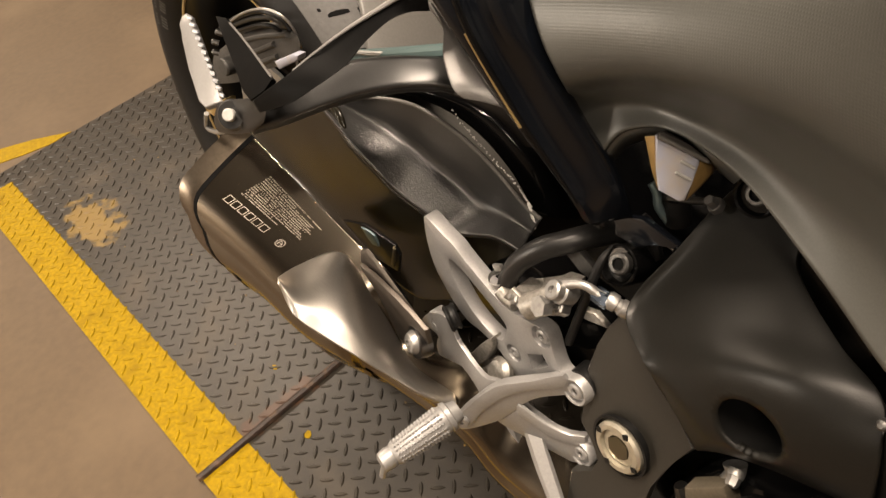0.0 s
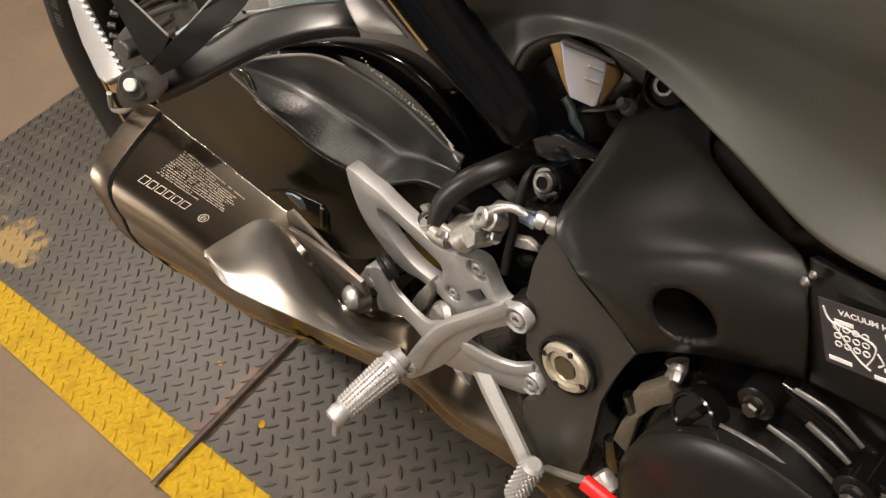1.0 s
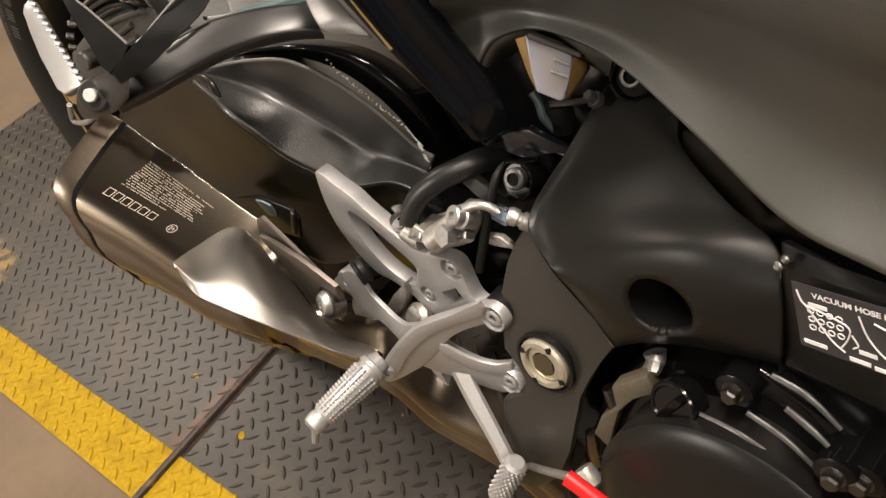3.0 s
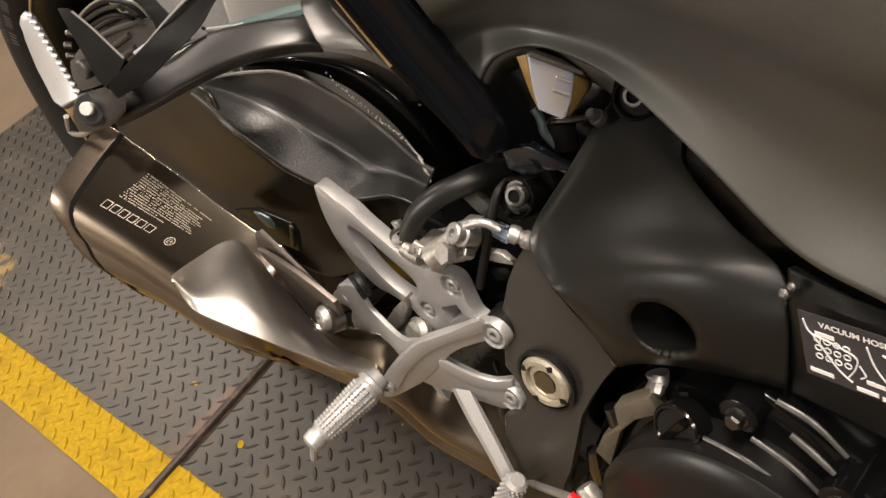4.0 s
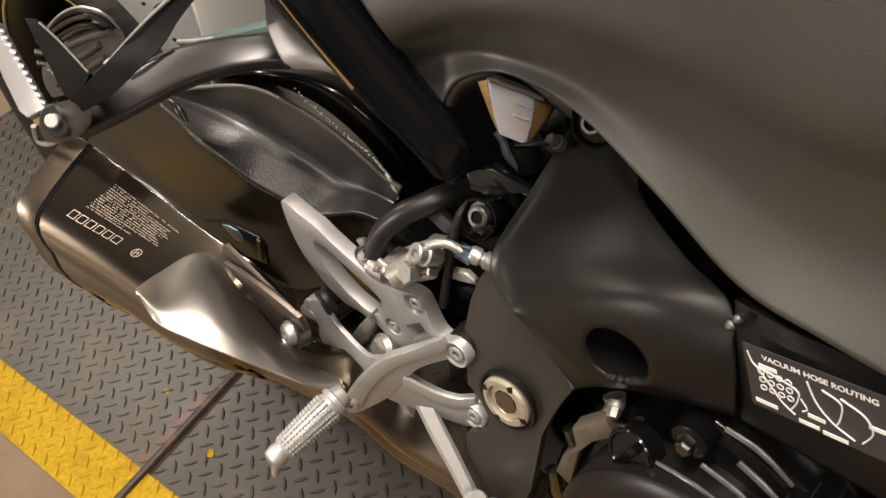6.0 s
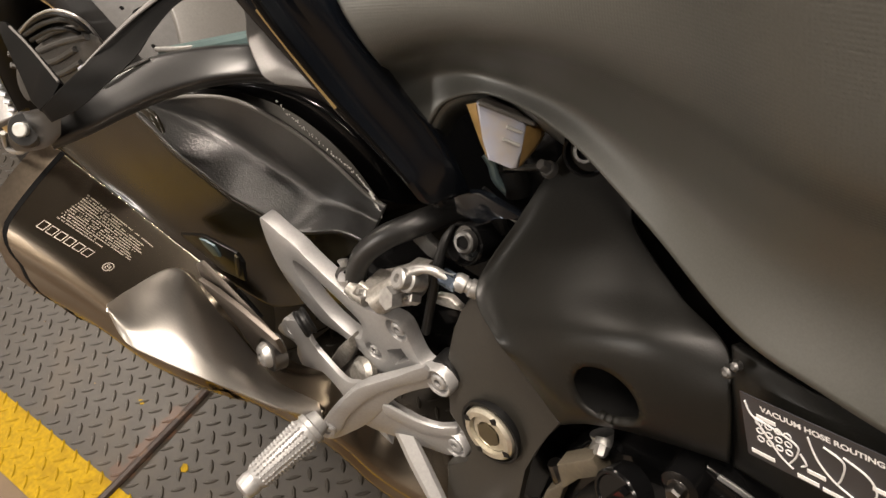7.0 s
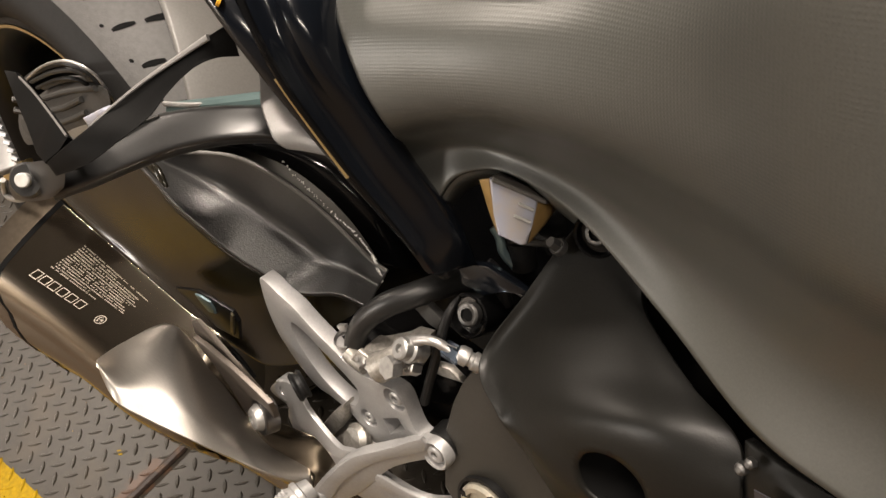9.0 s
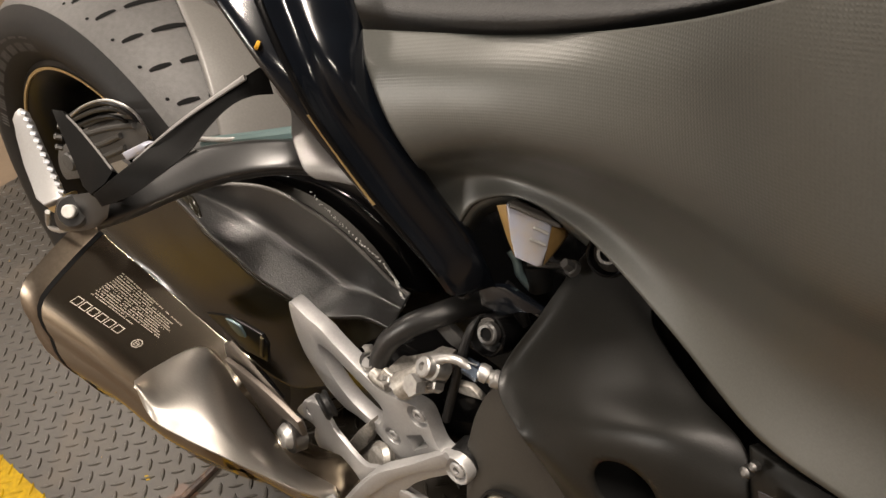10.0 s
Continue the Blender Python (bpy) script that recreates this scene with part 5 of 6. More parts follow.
COVER_0 = [(0.6014, -0.0474, 0.5378), (0.6106, -0.0423, 0.5521), (0.6280, -0.0442, 0.5581), (0.6452, -0.0533, 0.5547), (0.6614, -0.0643, 0.5492)]
COVER_1 = [(0.5945, -0.0724, 0.5134), (0.6048, -0.0688, 0.5170), (0.6323, -0.0696, 0.5309), (0.6525, -0.0716, 0.5387), (0.6697, -0.0749, 0.5403)]
COVER_2 = [(0.5841, -0.1061, 0.4752), (0.5965, -0.1000, 0.4809), (0.6436, -0.1010, 0.5101), (0.6785, -0.1010, 0.5263), (0.7073, -0.0989, 0.5342)]
COVER_3 = [(0.6124, -0.1270, 0.4678), (0.6244, -0.1240, 0.4741), (0.6641, -0.1270, 0.5027), (0.7018, -0.1250, 0.5222), (0.7378, -0.1140, 0.5315)]
COVER_4 = [(0.6334, -0.1293, 0.4518), (0.6462, -0.1343, 0.4653), (0.6756, -0.1341, 0.4807), (0.7100, -0.1342, 0.4976), (0.7490, -0.1287, 0.5146)]
COVER_5 = [(0.6594, -0.1310, 0.4278), (0.6698, -0.1350, 0.4447), (0.6839, -0.1350, 0.4544), (0.7125, -0.1340, 0.4683), (0.7553, -0.1300, 0.4771)]
COVER_6 = [(0.6590, -0.1220, 0.4110), (0.6667, -0.1220, 0.4188), (0.6797, -0.1220, 0.4286), (0.7088, -0.1220, 0.4437), (0.7544, -0.1200, 0.4574)]
piv = skin([COVER_0, COVER_1, COVER_2, COVER_3, COVER_4, COVER_5, COVER_6], 16, 16)
HC = Vector((0.6905, -0.1360, 0.4784))
HR = 0.0195
inside = [v for v in piv.verts if Vector((v.co.x - HC.x, v.co.z - HC.z)).length < HR]
bmesh.ops.delete(piv, geom=inside, context="VERTS")
rim_verts = []
for v in piv.verts:
    d = Vector((v.co.x - HC.x, 0, v.co.z - HC.z))
    if v.is_boundary and d.length < HR * 1.3:
        d = d.normalized() * HR
        v.co.x, v.co.z = HC.x + d.x, HC.z + d.z
        rim_verts.append(v)
tilt = np.linalg.lstsq(np.array([(1, v.co.x - HC.x, v.co.z - HC.z) for v in rim_verts]), np.array([v.co.y for v in rim_verts]), rcond=None)[0]
for v in rim_verts:
    v.co.y = float(tilt @ (1, v.co.x - HC.x, v.co.z - HC.z))
pivot_plate = thicken(part("pivot_cover", piv, SATIN, bike, "bulging satin black frame cover with a round hole", 50), 0.005)
rim_line = [HC + Vector((HR * math.cos(a), float(tilt[0] + tilt[1] * HR * math.cos(a) + tilt[2] * HR * math.sin(a)) - HC.y + 0.001, HR * math.sin(a))) for a in (2 * math.pi * k / 48 for k in range(48))]
# near-black lining puts the hole's shade into its colour
part("access_hole", loft([rim_line] + [[HC.lerp(p, k) + Vector((0, 0.06 * min(1, (1 - k) * 20), 0)) for p in rim_line] for k in (0.95, 0.9, 0.02)], False), SEAMSHADE, pivot_plate, "deep round access hole")
N0 = Vector((0.6081, -0.1310, 0.3709))
nut = new("pivot_nut")
nut.parent = bike
NX = (-0.05, -1, 0.15)
part("recess", lathe([(0.0, 0.0245), (0.003, 0.0245), (0.003, 0.0225), (-0.004, 0.022)], N0, NX, 40, caps=False), BLACK, nut)
part("lock_nut", lathe([(-0.004, 0.0205), (0.004, 0.0205), (0.0060, 0.0185), (0.0060, 0.0150), (-0.002, 0.0145)], N0, NX, 40, caps=False), NUTM, nut, "slotted steel lock nut")
for k in range(4):
    a = 0.5 + k * math.pi / 2
    u1 = Vector(NX).normalized().orthogonal().normalized()
    u2 = Vector(NX).normalized().cross(u1)
    c = N0 + (math.cos(a) * u1 + math.sin(a) * u2) * 0.0178 + Vector(NX).normalized() * 0.0060
    part("slot", lathe([(-0.001, 0.0030), (0.0004, 0.0030)], c, NX, 4, start=a), BLACK, nut)
part("pivot_shaft", lathe([(-0.003, 0.0143), (0.0025, 0.0143), (0.0035, 0.0125), (0.0035, 0.0095)], N0, NX, 32, caps=False), NUTM, nut)
part("hex_socket", lathe([(0.0044, 0.0098), (-0.004, 0.0094)], N0, NX, 6), BRONZE, nut, "hexagon socket")

spar = skin([
    [(0.7409, -0.1180, 0.5384), (0.7636, -0.1250, 0.5426), (0.7864, -0.1300, 0.5465), (0.8131, -0.1350, 0.5513)],
    [(0.7480, -0.1260, 0.5193), (0.7689, -0.1340, 0.5323), (0.7914, -0.1400, 0.5384), (0.8184, -0.1450, 0.5416)],
    [(0.7533, -0.1260, 0.4894), (0.7751, -0.1340, 0.5008), (0.7984, -0.1400, 0.5088), (0.8273, -0.1450, 0.5105)],
    [(0.7563, -0.1200, 0.4568), (0.7798, -0.1280, 0.4659), (0.8053, -0.1330, 0.4704), (0.8359, -0.1380, 0.4736)],
], 8, 8)
spar = thicken(part("frame_spar", spar, SATIN, bike, "satin black frame spar", 60), 0.006)
for q, r in (((0.7454, -0.1280, 0.5335), 0.0034), ((0.7480, -0.1280, 0.5394), 0.0028)):
    part("clip", lathe([(0, r), (0.003, r * 0.8), (0.004, r * 0.4)], q, (-0.3, -1, 0.4), 8), BOLTM, bike)
FBOLT, FCUP, UBOLT, UCUP = Vector((0.5608, -0.0870, 0.4857)), Vector((0.5565, -0.0820, 0.4784)), Vector((0.6335, -0.0665, 0.5710)), Vector((0.6316, -0.0625, 0.5665))
for at, cup, k in ((FBOLT, FCUP, 1.0), (UBOLT, UCUP, 0.86)):
    ring = Vector((0.0, -0.9, 0.45)) if k == 1.0 else Vector((0.12, -0.9, 0.36))
    part("bolt", lathe([(-0.004, 0.0078 * k), (0.0012, 0.0078 * k), (0.0026, 0.0066 * k), (0.0026, 0.0046 * k), (-0.002, 0.0040 * k)], at, ring, 28, caps=False), BOLTM, bike)
    # dark plug in place of a shaded socket
    part("hex_socket", lathe([(0.0012, 0.0044 * k), (-0.002, 0.0042 * k)], at, ring, 6), SEAMSHADE, bike)
    part("bolt_cup", lathe([(-0.002, 0.009 * k), (-0.002, 0.0118 * k), (0.002, 0.0128 * k), (0.0024, 0.0140 * k), (0.0014, 0.0150 * k), (-0.03, 0.0156 * k)], cup, ring, 32), GLOSS, bike)
hexbolt(bike, (0.5431, -0.0880, 0.5162), 0.005, (-0.3, -0.6, 0.7), GLOSS)
hexbolt(bike, (0.6060, -0.0600, 0.5447), 0.0038, (-0.3, -0.6, 0.7), BOLTM)
# steel-coloured tubes put glints into the opening; the last is plain rubber
for q, r, mt in (([(0.5565, -0.0550, 0.5332), (0.5613, -0.0550, 0.5270), (0.5641, -0.0550, 0.5166), (0.5697, -0.0500, 0.5045)], 0.0030, BLUED2), ([(0.5673, -0.0500, 0.5241), (0.5836, -0.0500, 0.5301), (0.6010, -0.0550, 0.5410)], 0.0022, CHROME2), ([(0.5502, -0.0700, 0.5079), (0.5601, -0.0680, 0.5083), (0.5717, -0.0660, 0.5057), (0.5879, -0.0660, 0.5026)], 0.0028, CHROME2), ([(0.5542, -0.0600, 0.5056), (0.5613, -0.0580, 0.4985), (0.5676, -0.0560, 0.4756)], 0.0050, RUBBER)):
    part("bleed_line", tube(q, r, 10, 5), mt, bike)
part("wiring_bracket", plate([(0.5419, -0.0740, 0.5104), (0.5636, -0.0720, 0.5166), (0.5916, -0.0700, 0.5094), (0.5922, -0.0700, 0.5052), (0.5757, -0.0720, 0.5039), (0.5629, -0.0740, 0.4921), (0.5464, -0.0760, 0.4957)], 0.006, 0.0015), DEEPGLOSS, bike)
inner = plate([(0.36, -0.01, 0.30), (0.62, -0.03, 0.26), (0.80, -0.06, 0.30), (0.86, -0.08, 0.60), (0.80, -0.05, 0.72), (0.60, -0.02, 0.70), (0.47, 0.0, 0.56), (0.40, 0.0, 0.46)], 0.10, 0.01)
part("inner_frame", inner, GLOSS, bike, "gloss black inner frame and shock mount")

# ---------- side panel and seat ----------
PANEL_0 = [(0.4765, -0.0860, 0.6744), (0.5243, -0.0810, 0.6800), (0.5763, -0.0790, 0.6876), (0.6286, -0.0860, 0.7016), (0.6770, -0.1070, 0.7225), (0.7230, -0.1390, 0.7481), (0.7503, -0.1510, 0.7646), (0.7754, -0.1590, 0.7783)]
PANEL_1 = [(0.4939, -0.0990, 0.6616), (0.5366, -0.0940, 0.6677), (0.5875, -0.0920, 0.6770), (0.6385, -0.0990, 0.6912), (0.6868, -0.1167, 0.7098), (0.7287, -0.1429, 0.7315), (0.7556, -0.1536, 0.7473), (0.7812, -0.1616, 0.7615)]
PANEL_2 = [(0.5124, -0.1060, 0.6398), (0.5468, -0.1010, 0.6487), (0.5934, -0.0990, 0.6587), (0.6469, -0.1060, 0.6707), (0.6985, -0.1220, 0.6839), (0.7391, -0.1450, 0.7007), (0.7650, -0.1550, 0.7120), (0.7932, -0.1630, 0.7253)]
PANEL_3 = [(0.5233, -0.1040, 0.6216), (0.5518, -0.0990, 0.6329), (0.5930, -0.0970, 0.6436), (0.6527, -0.1040, 0.6531), (0.7070, -0.1200, 0.6580), (0.7493, -0.1430, 0.6658), (0.7752, -0.1530, 0.6704), (0.8075, -0.1610, 0.6799)]
PANEL_4 = [(0.5177, -0.0900, 0.6009), (0.5436, -0.0850, 0.6146), (0.5841, -0.0830, 0.6262), (0.6429, -0.0900, 0.6332), (0.7001, -0.1060, 0.6328), (0.7463, -0.1290, 0.6364), (0.7762, -0.1390, 0.6398), (0.8119, -0.1470, 0.6483)]
PANEL_5 = [(0.5164, -0.0780, 0.5791), (0.5358, -0.0700, 0.5931), (0.5696, -0.0610, 0.5994), (0.6289, -0.0695, 0.6015), (0.6925, -0.0905, 0.5960), (0.7449, -0.1185, 0.5978), (0.7798, -0.1303, 0.6013), (0.8187, -0.1388, 0.6082)]
PANEL_6 = [(0.5394, -0.0830, 0.5628), (0.5496, -0.0750, 0.5794), (0.5767, -0.0660, 0.5862), (0.6278, -0.0770, 0.5856), (0.6913, -0.1010, 0.5707), (0.7463, -0.1300, 0.5631), (0.7855, -0.1420, 0.5646), (0.8256, -0.1500, 0.5657)]
SEAT_0 = [(0.3756, -0.0080, 0.6901), (0.4716, -0.0180, 0.7103), (0.5609, -0.0280, 0.7252), (0.6297, -0.0280, 0.7372), (0.6876, -0.0280, 0.7513), (0.7311, -0.0280, 0.7642)]
SEAT_1 = [(0.4228, -0.0480, 0.6845), (0.5063, -0.0580, 0.7025), (0.5888, -0.0680, 0.7168), (0.6513, -0.0680, 0.7302), (0.6995, -0.0680, 0.7446), (0.7376, -0.0680, 0.7579)]
SEAT_2 = [(0.4528, -0.0700, 0.6798), (0.5264, -0.0820, 0.6912), (0.5932, -0.0880, 0.7033), (0.6506, -0.0930, 0.7181), (0.6942, -0.0960, 0.7335), (0.7311, -0.0980, 0.7502)]
SEAT_3 = [(0.4466, -0.0600, 0.6624), (0.5143, -0.0680, 0.6743), (0.5781, -0.0720, 0.6868), (0.6396, -0.0760, 0.7030), (0.6901, -0.0820, 0.7223), (0.7331, -0.0880, 0.7433)]
SEAT_4 = [(0.4263, -0.0380, 0.6462), (0.4974, -0.0480, 0.6590), (0.5604, -0.0480, 0.6709), (0.6282, -0.0540, 0.6899), (0.6818, -0.0580, 0.7097), (0.7287, -0.0630, 0.7310)]
pan = skin([PANEL_0, PANEL_1, PANEL_2, PANEL_3, PANEL_4, PANEL_5, PANEL_6], 10, 8)
side_panel = part("side_panel", pan, WOVEN, bike, "graphite side panel, woven texture above a smooth band", 60)
side_panel.data.materials.append(PANEL)
for p in side_panel.data.polygons:
    if p.index % 48 >= 30:
        p.material_index = 1
thicken(side_panel, 0.004)
part("opening_lip", skin([
    PANEL_6[:4],
    [(0.5402, -0.0760, 0.5574), (0.5497, -0.0700, 0.5727), (0.5730, -0.0580, 0.5774), (0.6240, -0.0720, 0.5784)],
    [(0.5169, -0.0450, 0.5257), (0.5328, -0.0450, 0.5478), (0.5614, -0.0400, 0.5604), (0.6069, -0.0450, 0.5522)],
], 8, 6), PANEL, side_panel)
seat = skin([SEAT_0, SEAT_1, SEAT_2, SEAT_3, SEAT_4], 8, 8)
thicken(part("seat", seat, SEATM, bike, "black textured rider seat", 60), 0.006)

# ---------- engine ----------
eng = new("engine")
eng.parent = bike
EC = Vector((0.7575, -0.1644, 0.3396))
EX = (-0.05, -1, 0.12)
ER = 0.0863
clutch = lathe([(-0.03, ER), (0.004, ER), (0.0062, ER - 0.002), (0.0095, ER - 0.010), (0.0105, ER - 0.016), (0.0120, ER - 0.04), (0.0125, 0.004)], EC, EX, 96)
part("clutch_cover", clutch, COVERBLK, eng, "satin black clutch cover")
CX = Vector((0.7089, -0.1460, 0.4148))
CAXIS = (-0.25, -0.9, 0.3)
cap = part("oil_filler_cap", lathe([(-0.012, 0.0160), (0.001, 0.0160), (0.0022, 0.0149), (0.0024, 0.0134), (0.0012, 0.0124), (0.0012, 0.001)], CX, CAXIS, 40), GLOSS, eng, "black oil filler cap")
e1 = (Vector((0.7174, -0.1475, 0.4340)) - Vector((0.6999, -0.1475, 0.3939))).normalized()
part("grip", tube([CX - e1 * 0.0135 + Vector(CAXIS).normalized() * 0.003, CX + e1 * 0.0135 + Vector(CAXIS).normalized() * 0.003], 0.0030, 4), GLOSS, cap)
part("crankcase", plate([(0.56, -0.085, 0.20), (0.60, -0.09, 0.40), (0.66, -0.095, 0.425), (0.72, -0.10, 0.445), (0.85, -0.105, 0.46), (0.98, -0.10, 0.44), (0.98, -0.07, 0.2)], 0.15, 0.01), GLOSS, eng, "gloss black crankcase")
part("case_flange", plate([(0.6484, -0.1200, 0.3520), (0.6721, -0.1180, 0.3982), (0.6955, -0.1200, 0.4167), (0.7280, -0.1250, 0.4344), (0.7458, -0.1280, 0.4555), (0.7956, -0.1350, 0.4480), (0.8172, -0.1400, 0.4384), (0.8279, -0.1400, 0.3927), (0.7853, -0.1350, 0.3423), (0.7536, -0.1300, 0.3818), (0.7210, -0.1300, 0.3899), (0.6760, -0.1300, 0.3559), (0.6484, -0.1280, 0.2901), (0.6378, -0.1280, 0.2388), (0.6291, -0.1220, 0.2564)], 0.03, 0.004, seg=3), GLOSS, eng, "gloss black case flange with bolts")
for q, r in (((0.7388, -0.1400, 0.4452), 0.0062), ((0.7973, -0.1550, 0.4370), 0.0062), ((0.8088, -0.1500, 0.4359), 0.0060)):
    part("bolt_boss", lathe([(-0.03, r * 2.0), (0.0, r * 1.7), (0.001, r * 1.4)], q, EX, 20), GLOSS, eng)
    hexbolt(eng, q, r * 0.8, EX, CHROME2)
for q, r in (([(0.7248, -0.1460, 0.4201), (0.7500, -0.1500, 0.4257), (0.7783, -0.1520, 0.4198)], 0.0013), ([(0.7491, -0.1455, 0.4403), (0.7695, -0.1475, 0.4369), (0.7876, -0.1490, 0.4274)], 0.0015), ([(0.7661, -0.1430, 0.4551), (0.7784, -0.1445, 0.4508), (0.7899, -0.1460, 0.4450)], 0.0018), ([(0.7541, -0.1340, 0.4638), (0.7732, -0.1360, 0.4622), (0.7919, -0.1380, 0.4514)], 0.0016)):
    part("casting_rib", tube(q, [r, r * 1.15, r * 0.8], 8, 6, flat=0.7), RIBM, eng)
for q in ([(0.6536, -0.1250, 0.3681), (0.6580, -0.1250, 0.3586), (0.6604, -0.1250, 0.3438)], [(0.6394, -0.1250, 0.3012), (0.6416, -0.1250, 0.2799), (0.6445, -0.1250, 0.2623)]):
    part("case_bolt", tube(q, [0.0045, 0.006, 0.0045], 10, 4), CHROME2, eng)
WEB = flat((-0.1330, 0.0000, 0.0000), [(660.6, 381.6), (685.3, 413.1), (691.9, 399.1), (676.4, 380.1), (666.2, 358.3), (658.8, 307.8), (646.9, 316.2), (652.5, 341.5), (664.5, 362.2)])
part("case_web", pierced(WEB, [], (0, 0.012, 0), 0.0015), WEBM, eng, "dull cast web behind the clutch cover")
part("sensor_body", tube([(0.6813, -0.1160, 0.4150), (0.6835, -0.1180, 0.4090), (0.6821, -0.1200, 0.3946)], [0.0075, 0.006, 0.008], 12, 4), CHROME, eng)
hexbolt(eng, (0.6854, -0.1220, 0.4140), 0.0040, (0.2, -0.8, -0.3), CHROME)

# ---------- writing ----------
def written(text, name, mat, parent, origin, along, up_dir, width, label=""):
    """Flat lettering in bike space: from origin, reading along, width metres wide."""
    cu = bpy.data.curves.new("lettering", "FONT")
    cu.body = text
    cu.offset = 0.035
    tmp = bpy.data.objects.new("lettering", cu)
    scene.collection.objects.link(tmp)
    bpy.context.view_layer.update()
    me = bpy.data.meshes.new_from_object(tmp.evaluated_get(bpy.context.evaluated_depsgraph_get()))
    bpy.data.objects.remove(tmp)
    x = Vector(along).normalized()
    y = (Vector(up_dir) - x * Vector(up_dir).dot(x)).normalized()
    z = x.cross(y)
    k = width / max(v.co.x for v in me.vertices)
    me.transform(Matrix(((x.x * k, y.x * k, z.x, origin[0]), (x.y * k, y.y * k, z.y, origin[1]), (x.z * k, y.z * k, z.z, origin[2]), (0, 0, 0, 1))))
    me.name = name
    me.materials.append(mat)
    ob = new(name, me)
    ob.parent = parent
    if label:
        tagged(ob, label)
    return ob


LO, LX, LY = Vector((0.7535, -0.1375, 0.5363)), Vector((0.7908, -0.1445, 0.5469)), Vector((0.7616, -0.1365, 0.4980))
ex = (LX - LO).normalized()
ey = (LO - LY)
LH = ey.length
ey = (ey - ex * ey.dot(ex)).normalized()
ez = ex.cross(ey)
if ez.y > 0:
    ez = -ez
LW = 0.078


def on_label(a, b, lift=0.0004):
    return LO + ex * a * LW - ey * b * LH + ez * lift


sticker = part("sticker", plate([on_label(0, 0), on_label(1, 0), on_label(1, 1), on_label(0, 1)], -ez * 0.0006, 0), STICKER, spar, "black hose routing sticker with white print")
written("VACUUM HOSE ROUTING", "lettering", INK, sticker, on_label(0.12, 0.15, 0.0009), ex, ey, 0.050, "white printed words")
for k in range(12):
    c = on_label(0.10 + 0.055 * (k % 4), 0.36 + 0.13 * (k // 4), 0.0008)
    ring = [c + ex * 0.0015 * math.cos(t) + ey * 0.0015 * math.sin(t) for t in (6.283 * i / 8 for i in range(8))]
    part("printed_ring", tube(ring, 0.00035, 5, 2, closed=True), INKGREY, sticker)
for line in (((0.03, 0.1), (0.05, 0.25), (0.09, 0.35), (0.2, 0.72), (0.28, 0.86)), ((0.08, 0.3), (0.3, 0.42), (0.31, 0.6), (0.26, 0.8)),
             ((0.38, 0.22), (0.42, 0.5), (0.5, 0.72), (0.62, 0.86)), ((0.46, 0.26), (0.56, 0.36), (0.55, 0.6), (0.52, 0.76)), ((0.56, 0.28), (0.68, 0.4), (0.72, 0.62), (0.66, 0.85)), ((0.33, 0.55), (0.36, 0.68), (0.33, 0.75))):
    part("printed_hose", tube([on_label(a, b, 0.0008) for a, b in line], 0.00045, 5, 5), INKGREY, sticker)
for a0, a1, b in ((0.03, 0.17, 0.86), (0.36, 0.46, 0.74), (0.30, 0.42, 0.90), (0.44, 0.58, 0.92), (0.09, 0.2, 0.24), (0.70, 0.80, 0.5), (0.80, 0.95, 0.4), (0.80, 0.92, 0.6)):
    part("printed_bar", plate([on_label(a0, b, 0.0008), on_label(a1, b, 0.0008), on_label(a1, b + 0.06, 0.0008), on_label(a0, b + 0.06, 0.0008)], -ez * 0.0003, 0), INK, sticker)

# engraving on the muffler, laid onto its curved face
bmt = bmesh.new()
bmt.from_mesh(can.data)
TREE = BVHTree.FromBMesh(bmt)
bmt.free()
WAY = (Vector((-0.0164, -0.1000, 0.2181)) - Vector((0.5669, -0.3000, 0.6309))).normalized()
Q = [Vector(p) for p in [(0.3431, -0.2150, 0.5138), (0.4303, -0.2150, 0.4972), (0.2376, -0.2150, 0.4370), (0.3479, -0.2150, 0.4371)]]


def on_can(a, b):
    p = (Q[0] * (1 - a) + Q[1] * a) * (1 - b) + (Q[2] * (1 - a) + Q[3] * a) * b
    hit = TREE.ray_cast(p - WAY * 0.2, WAY)
    return (hit[0] + hit[1] * 0.00025) if hit[0] is not None else None


def etched(quads, name, label=""):
    b = bmesh.new()
    for q in quads:
        pts = [on_can(*p) for p in q]
        if all(p is not None for p in pts):
            b.faces.new([b.verts.new(p) for p in pts])
    return part(name, b, ETCH, can, label)


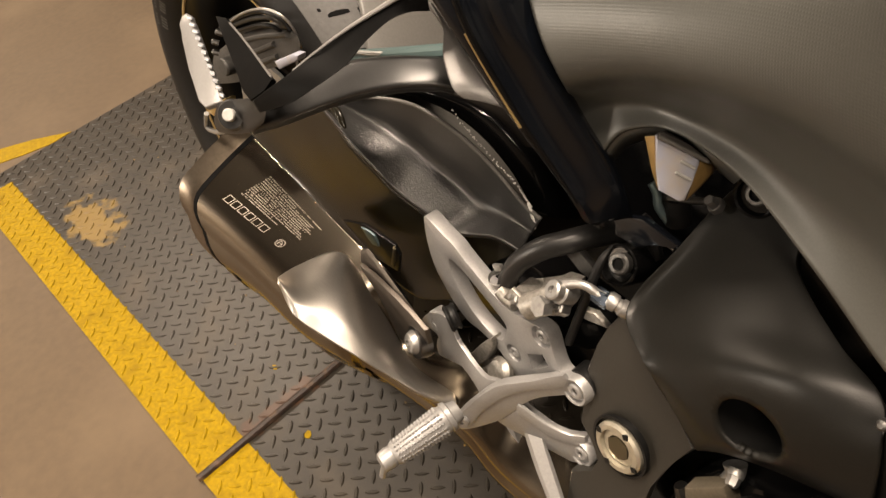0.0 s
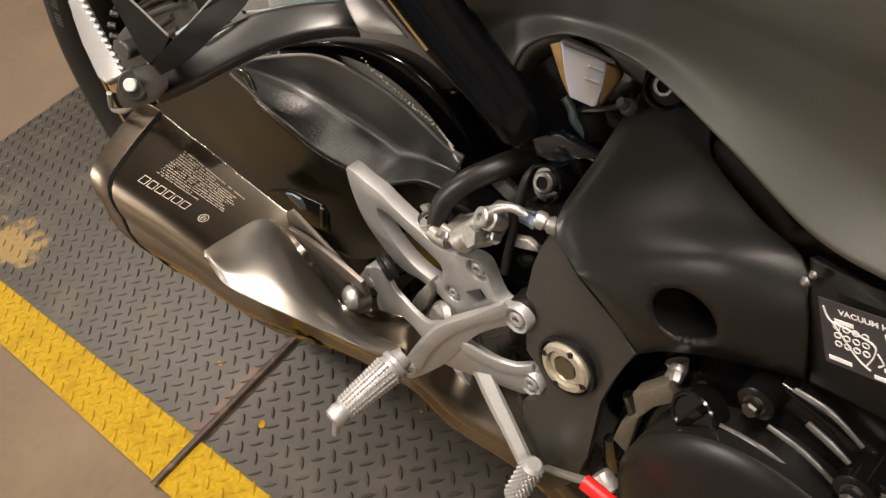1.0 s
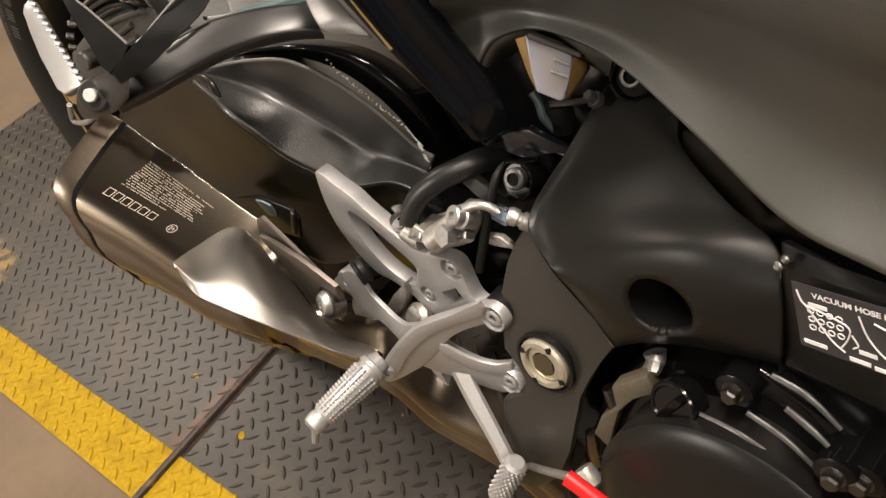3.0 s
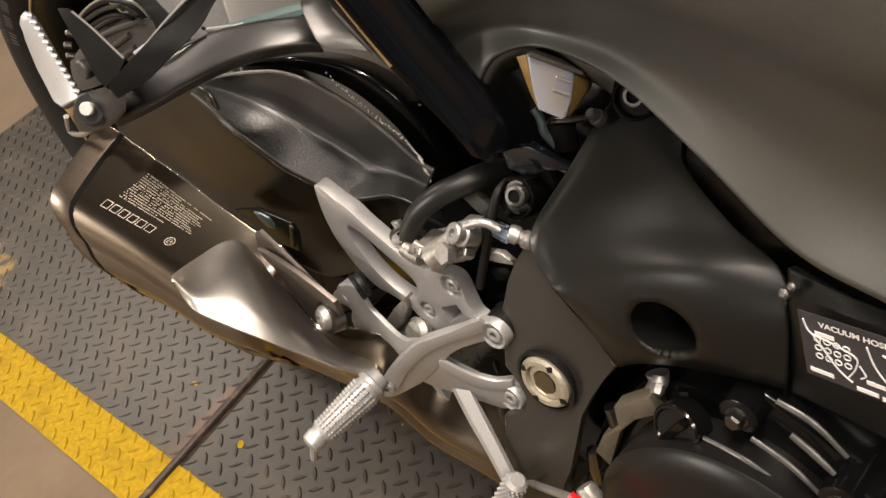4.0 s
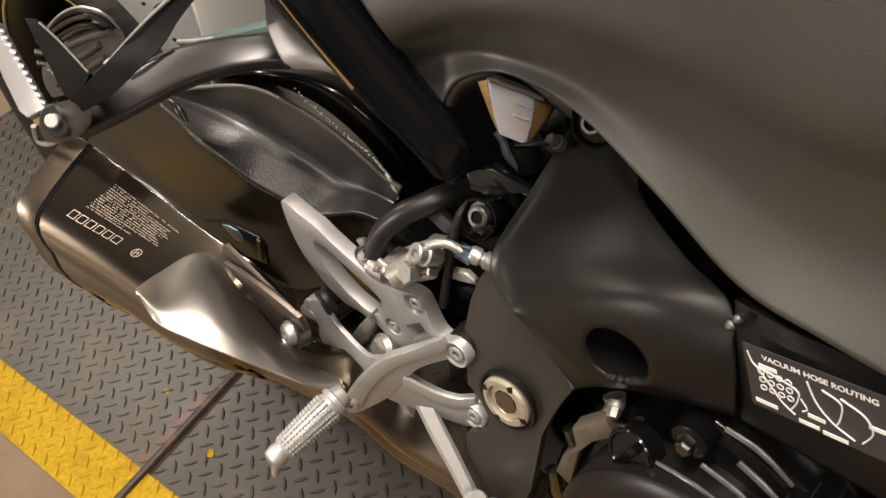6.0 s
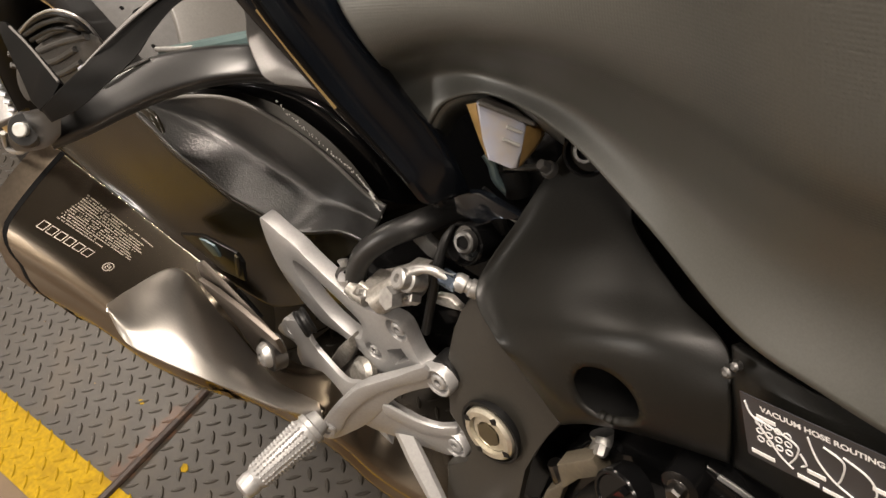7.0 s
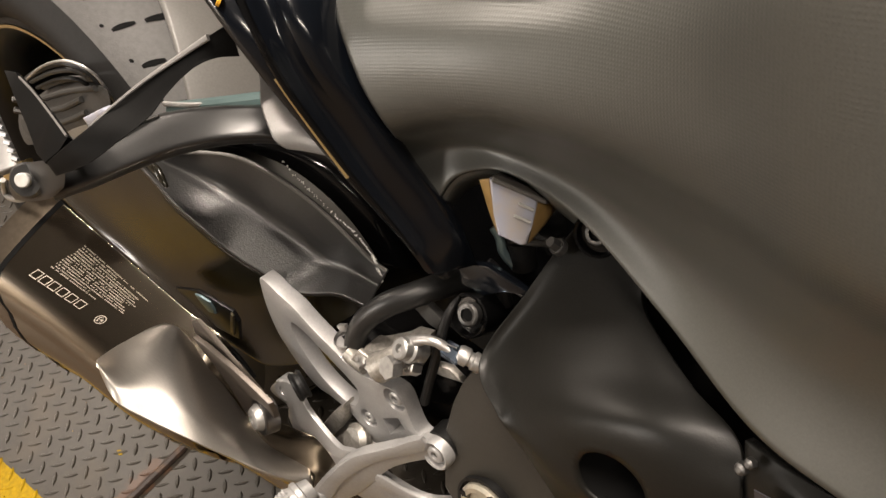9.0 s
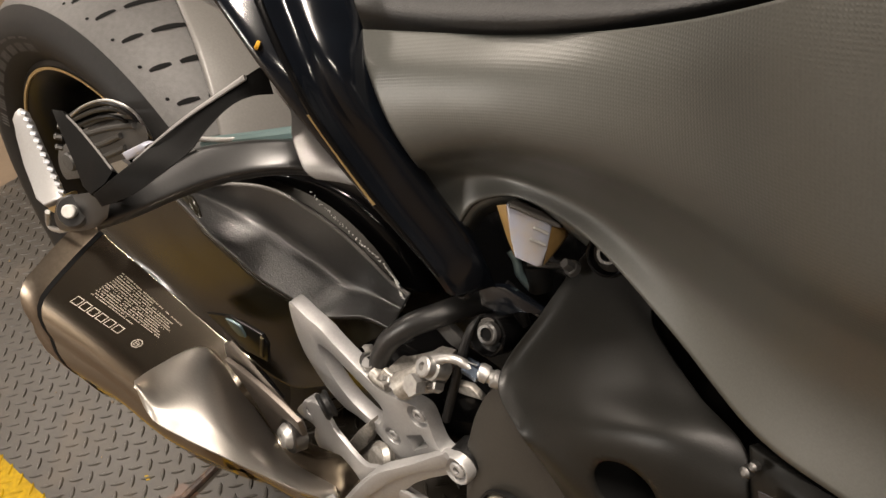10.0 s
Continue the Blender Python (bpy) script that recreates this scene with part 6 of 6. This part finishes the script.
marks = random.Random(3)
for row in range(13):
    quads, a, b = [], -0.13 + 0.01 * (row % 2), row / 14.5
    stop = (0.98, 0.55, 0.9, 0.88, 0.92, 0.95, 0.9, 0.85, 0.9, 0.93, 0.95, 0.5, 0.62)[row]
    while a < stop - 0.13:
        w = marks.uniform(0.006, 0.017)
        if marks.random() > 0.12:
            quads.append(((a, b), (a + w, b), (a + w, b + 0.030), (a, b + 0.030)))
        a += w + 0.006
    etched(quads, "engraved_line", "worn engraved text line" if row == 0 else "")
for k in range(6):
    a = -0.19 + k * 0.118
    t = 0.009
    x0, x1, y0, y1 = a, a + 0.095, 1.06, 1.30
    etched([((x0, y0), (x1, y0), (x1, y0 + 0.022), (x0, y0 + 0.022)), ((x0, y1 - 0.022), (x1, y1 - 0.022), (x1, y1), (x0, y1)),
            ((x0, y0), (x0 + t, y0), (x0 + t, y1), (x0, y1)), ((x1 - t, y0), (x1, y0), (x1, y1), (x1 - t, y1))], "engraved_block", "plain engraved block" if k == 0 else "")
ring = [(0.735 + 0.055 * math.cos(t), 1.22 + 0.155 * math.sin(t)) for t in (6.283 * i / 24 for i in range(24))]
rin = [(0.735 + 0.046 * math.cos(t), 1.22 + 0.130 * math.sin(t)) for t in (6.283 * i / 24 for i in range(24))]
etched([(ring[i], ring[(i + 1) % 24], rin[(i + 1) % 24], rin[i]) for i in range(24)] +
       [((0.71, 1.14), (0.717, 1.14), (0.717, 1.30), (0.71, 1.30))] + [((0.717, y), (0.735, y), (0.735, y + 0.02), (0.717, y + 0.02)) for y in (1.14, 1.21, 1.28)] +
       [((0.742, 1.15), (0.748, 1.15), (0.748, 1.24), (0.742, 1.24)), ((0.742, 1.22), (0.765, 1.22), (0.765, 1.24), (0.742, 1.24)), ((0.756, 1.17), (0.762, 1.17), (0.762, 1.31), (0.756, 1.31))], "approval_mark", "round engraved approval mark")

# keep to thing, part and sub-part
for ob in list(bpy.data.objects):
    while ob.parent and ob.parent.parent and ob.parent.parent.parent:
        ob.parent = ob.parent.parent
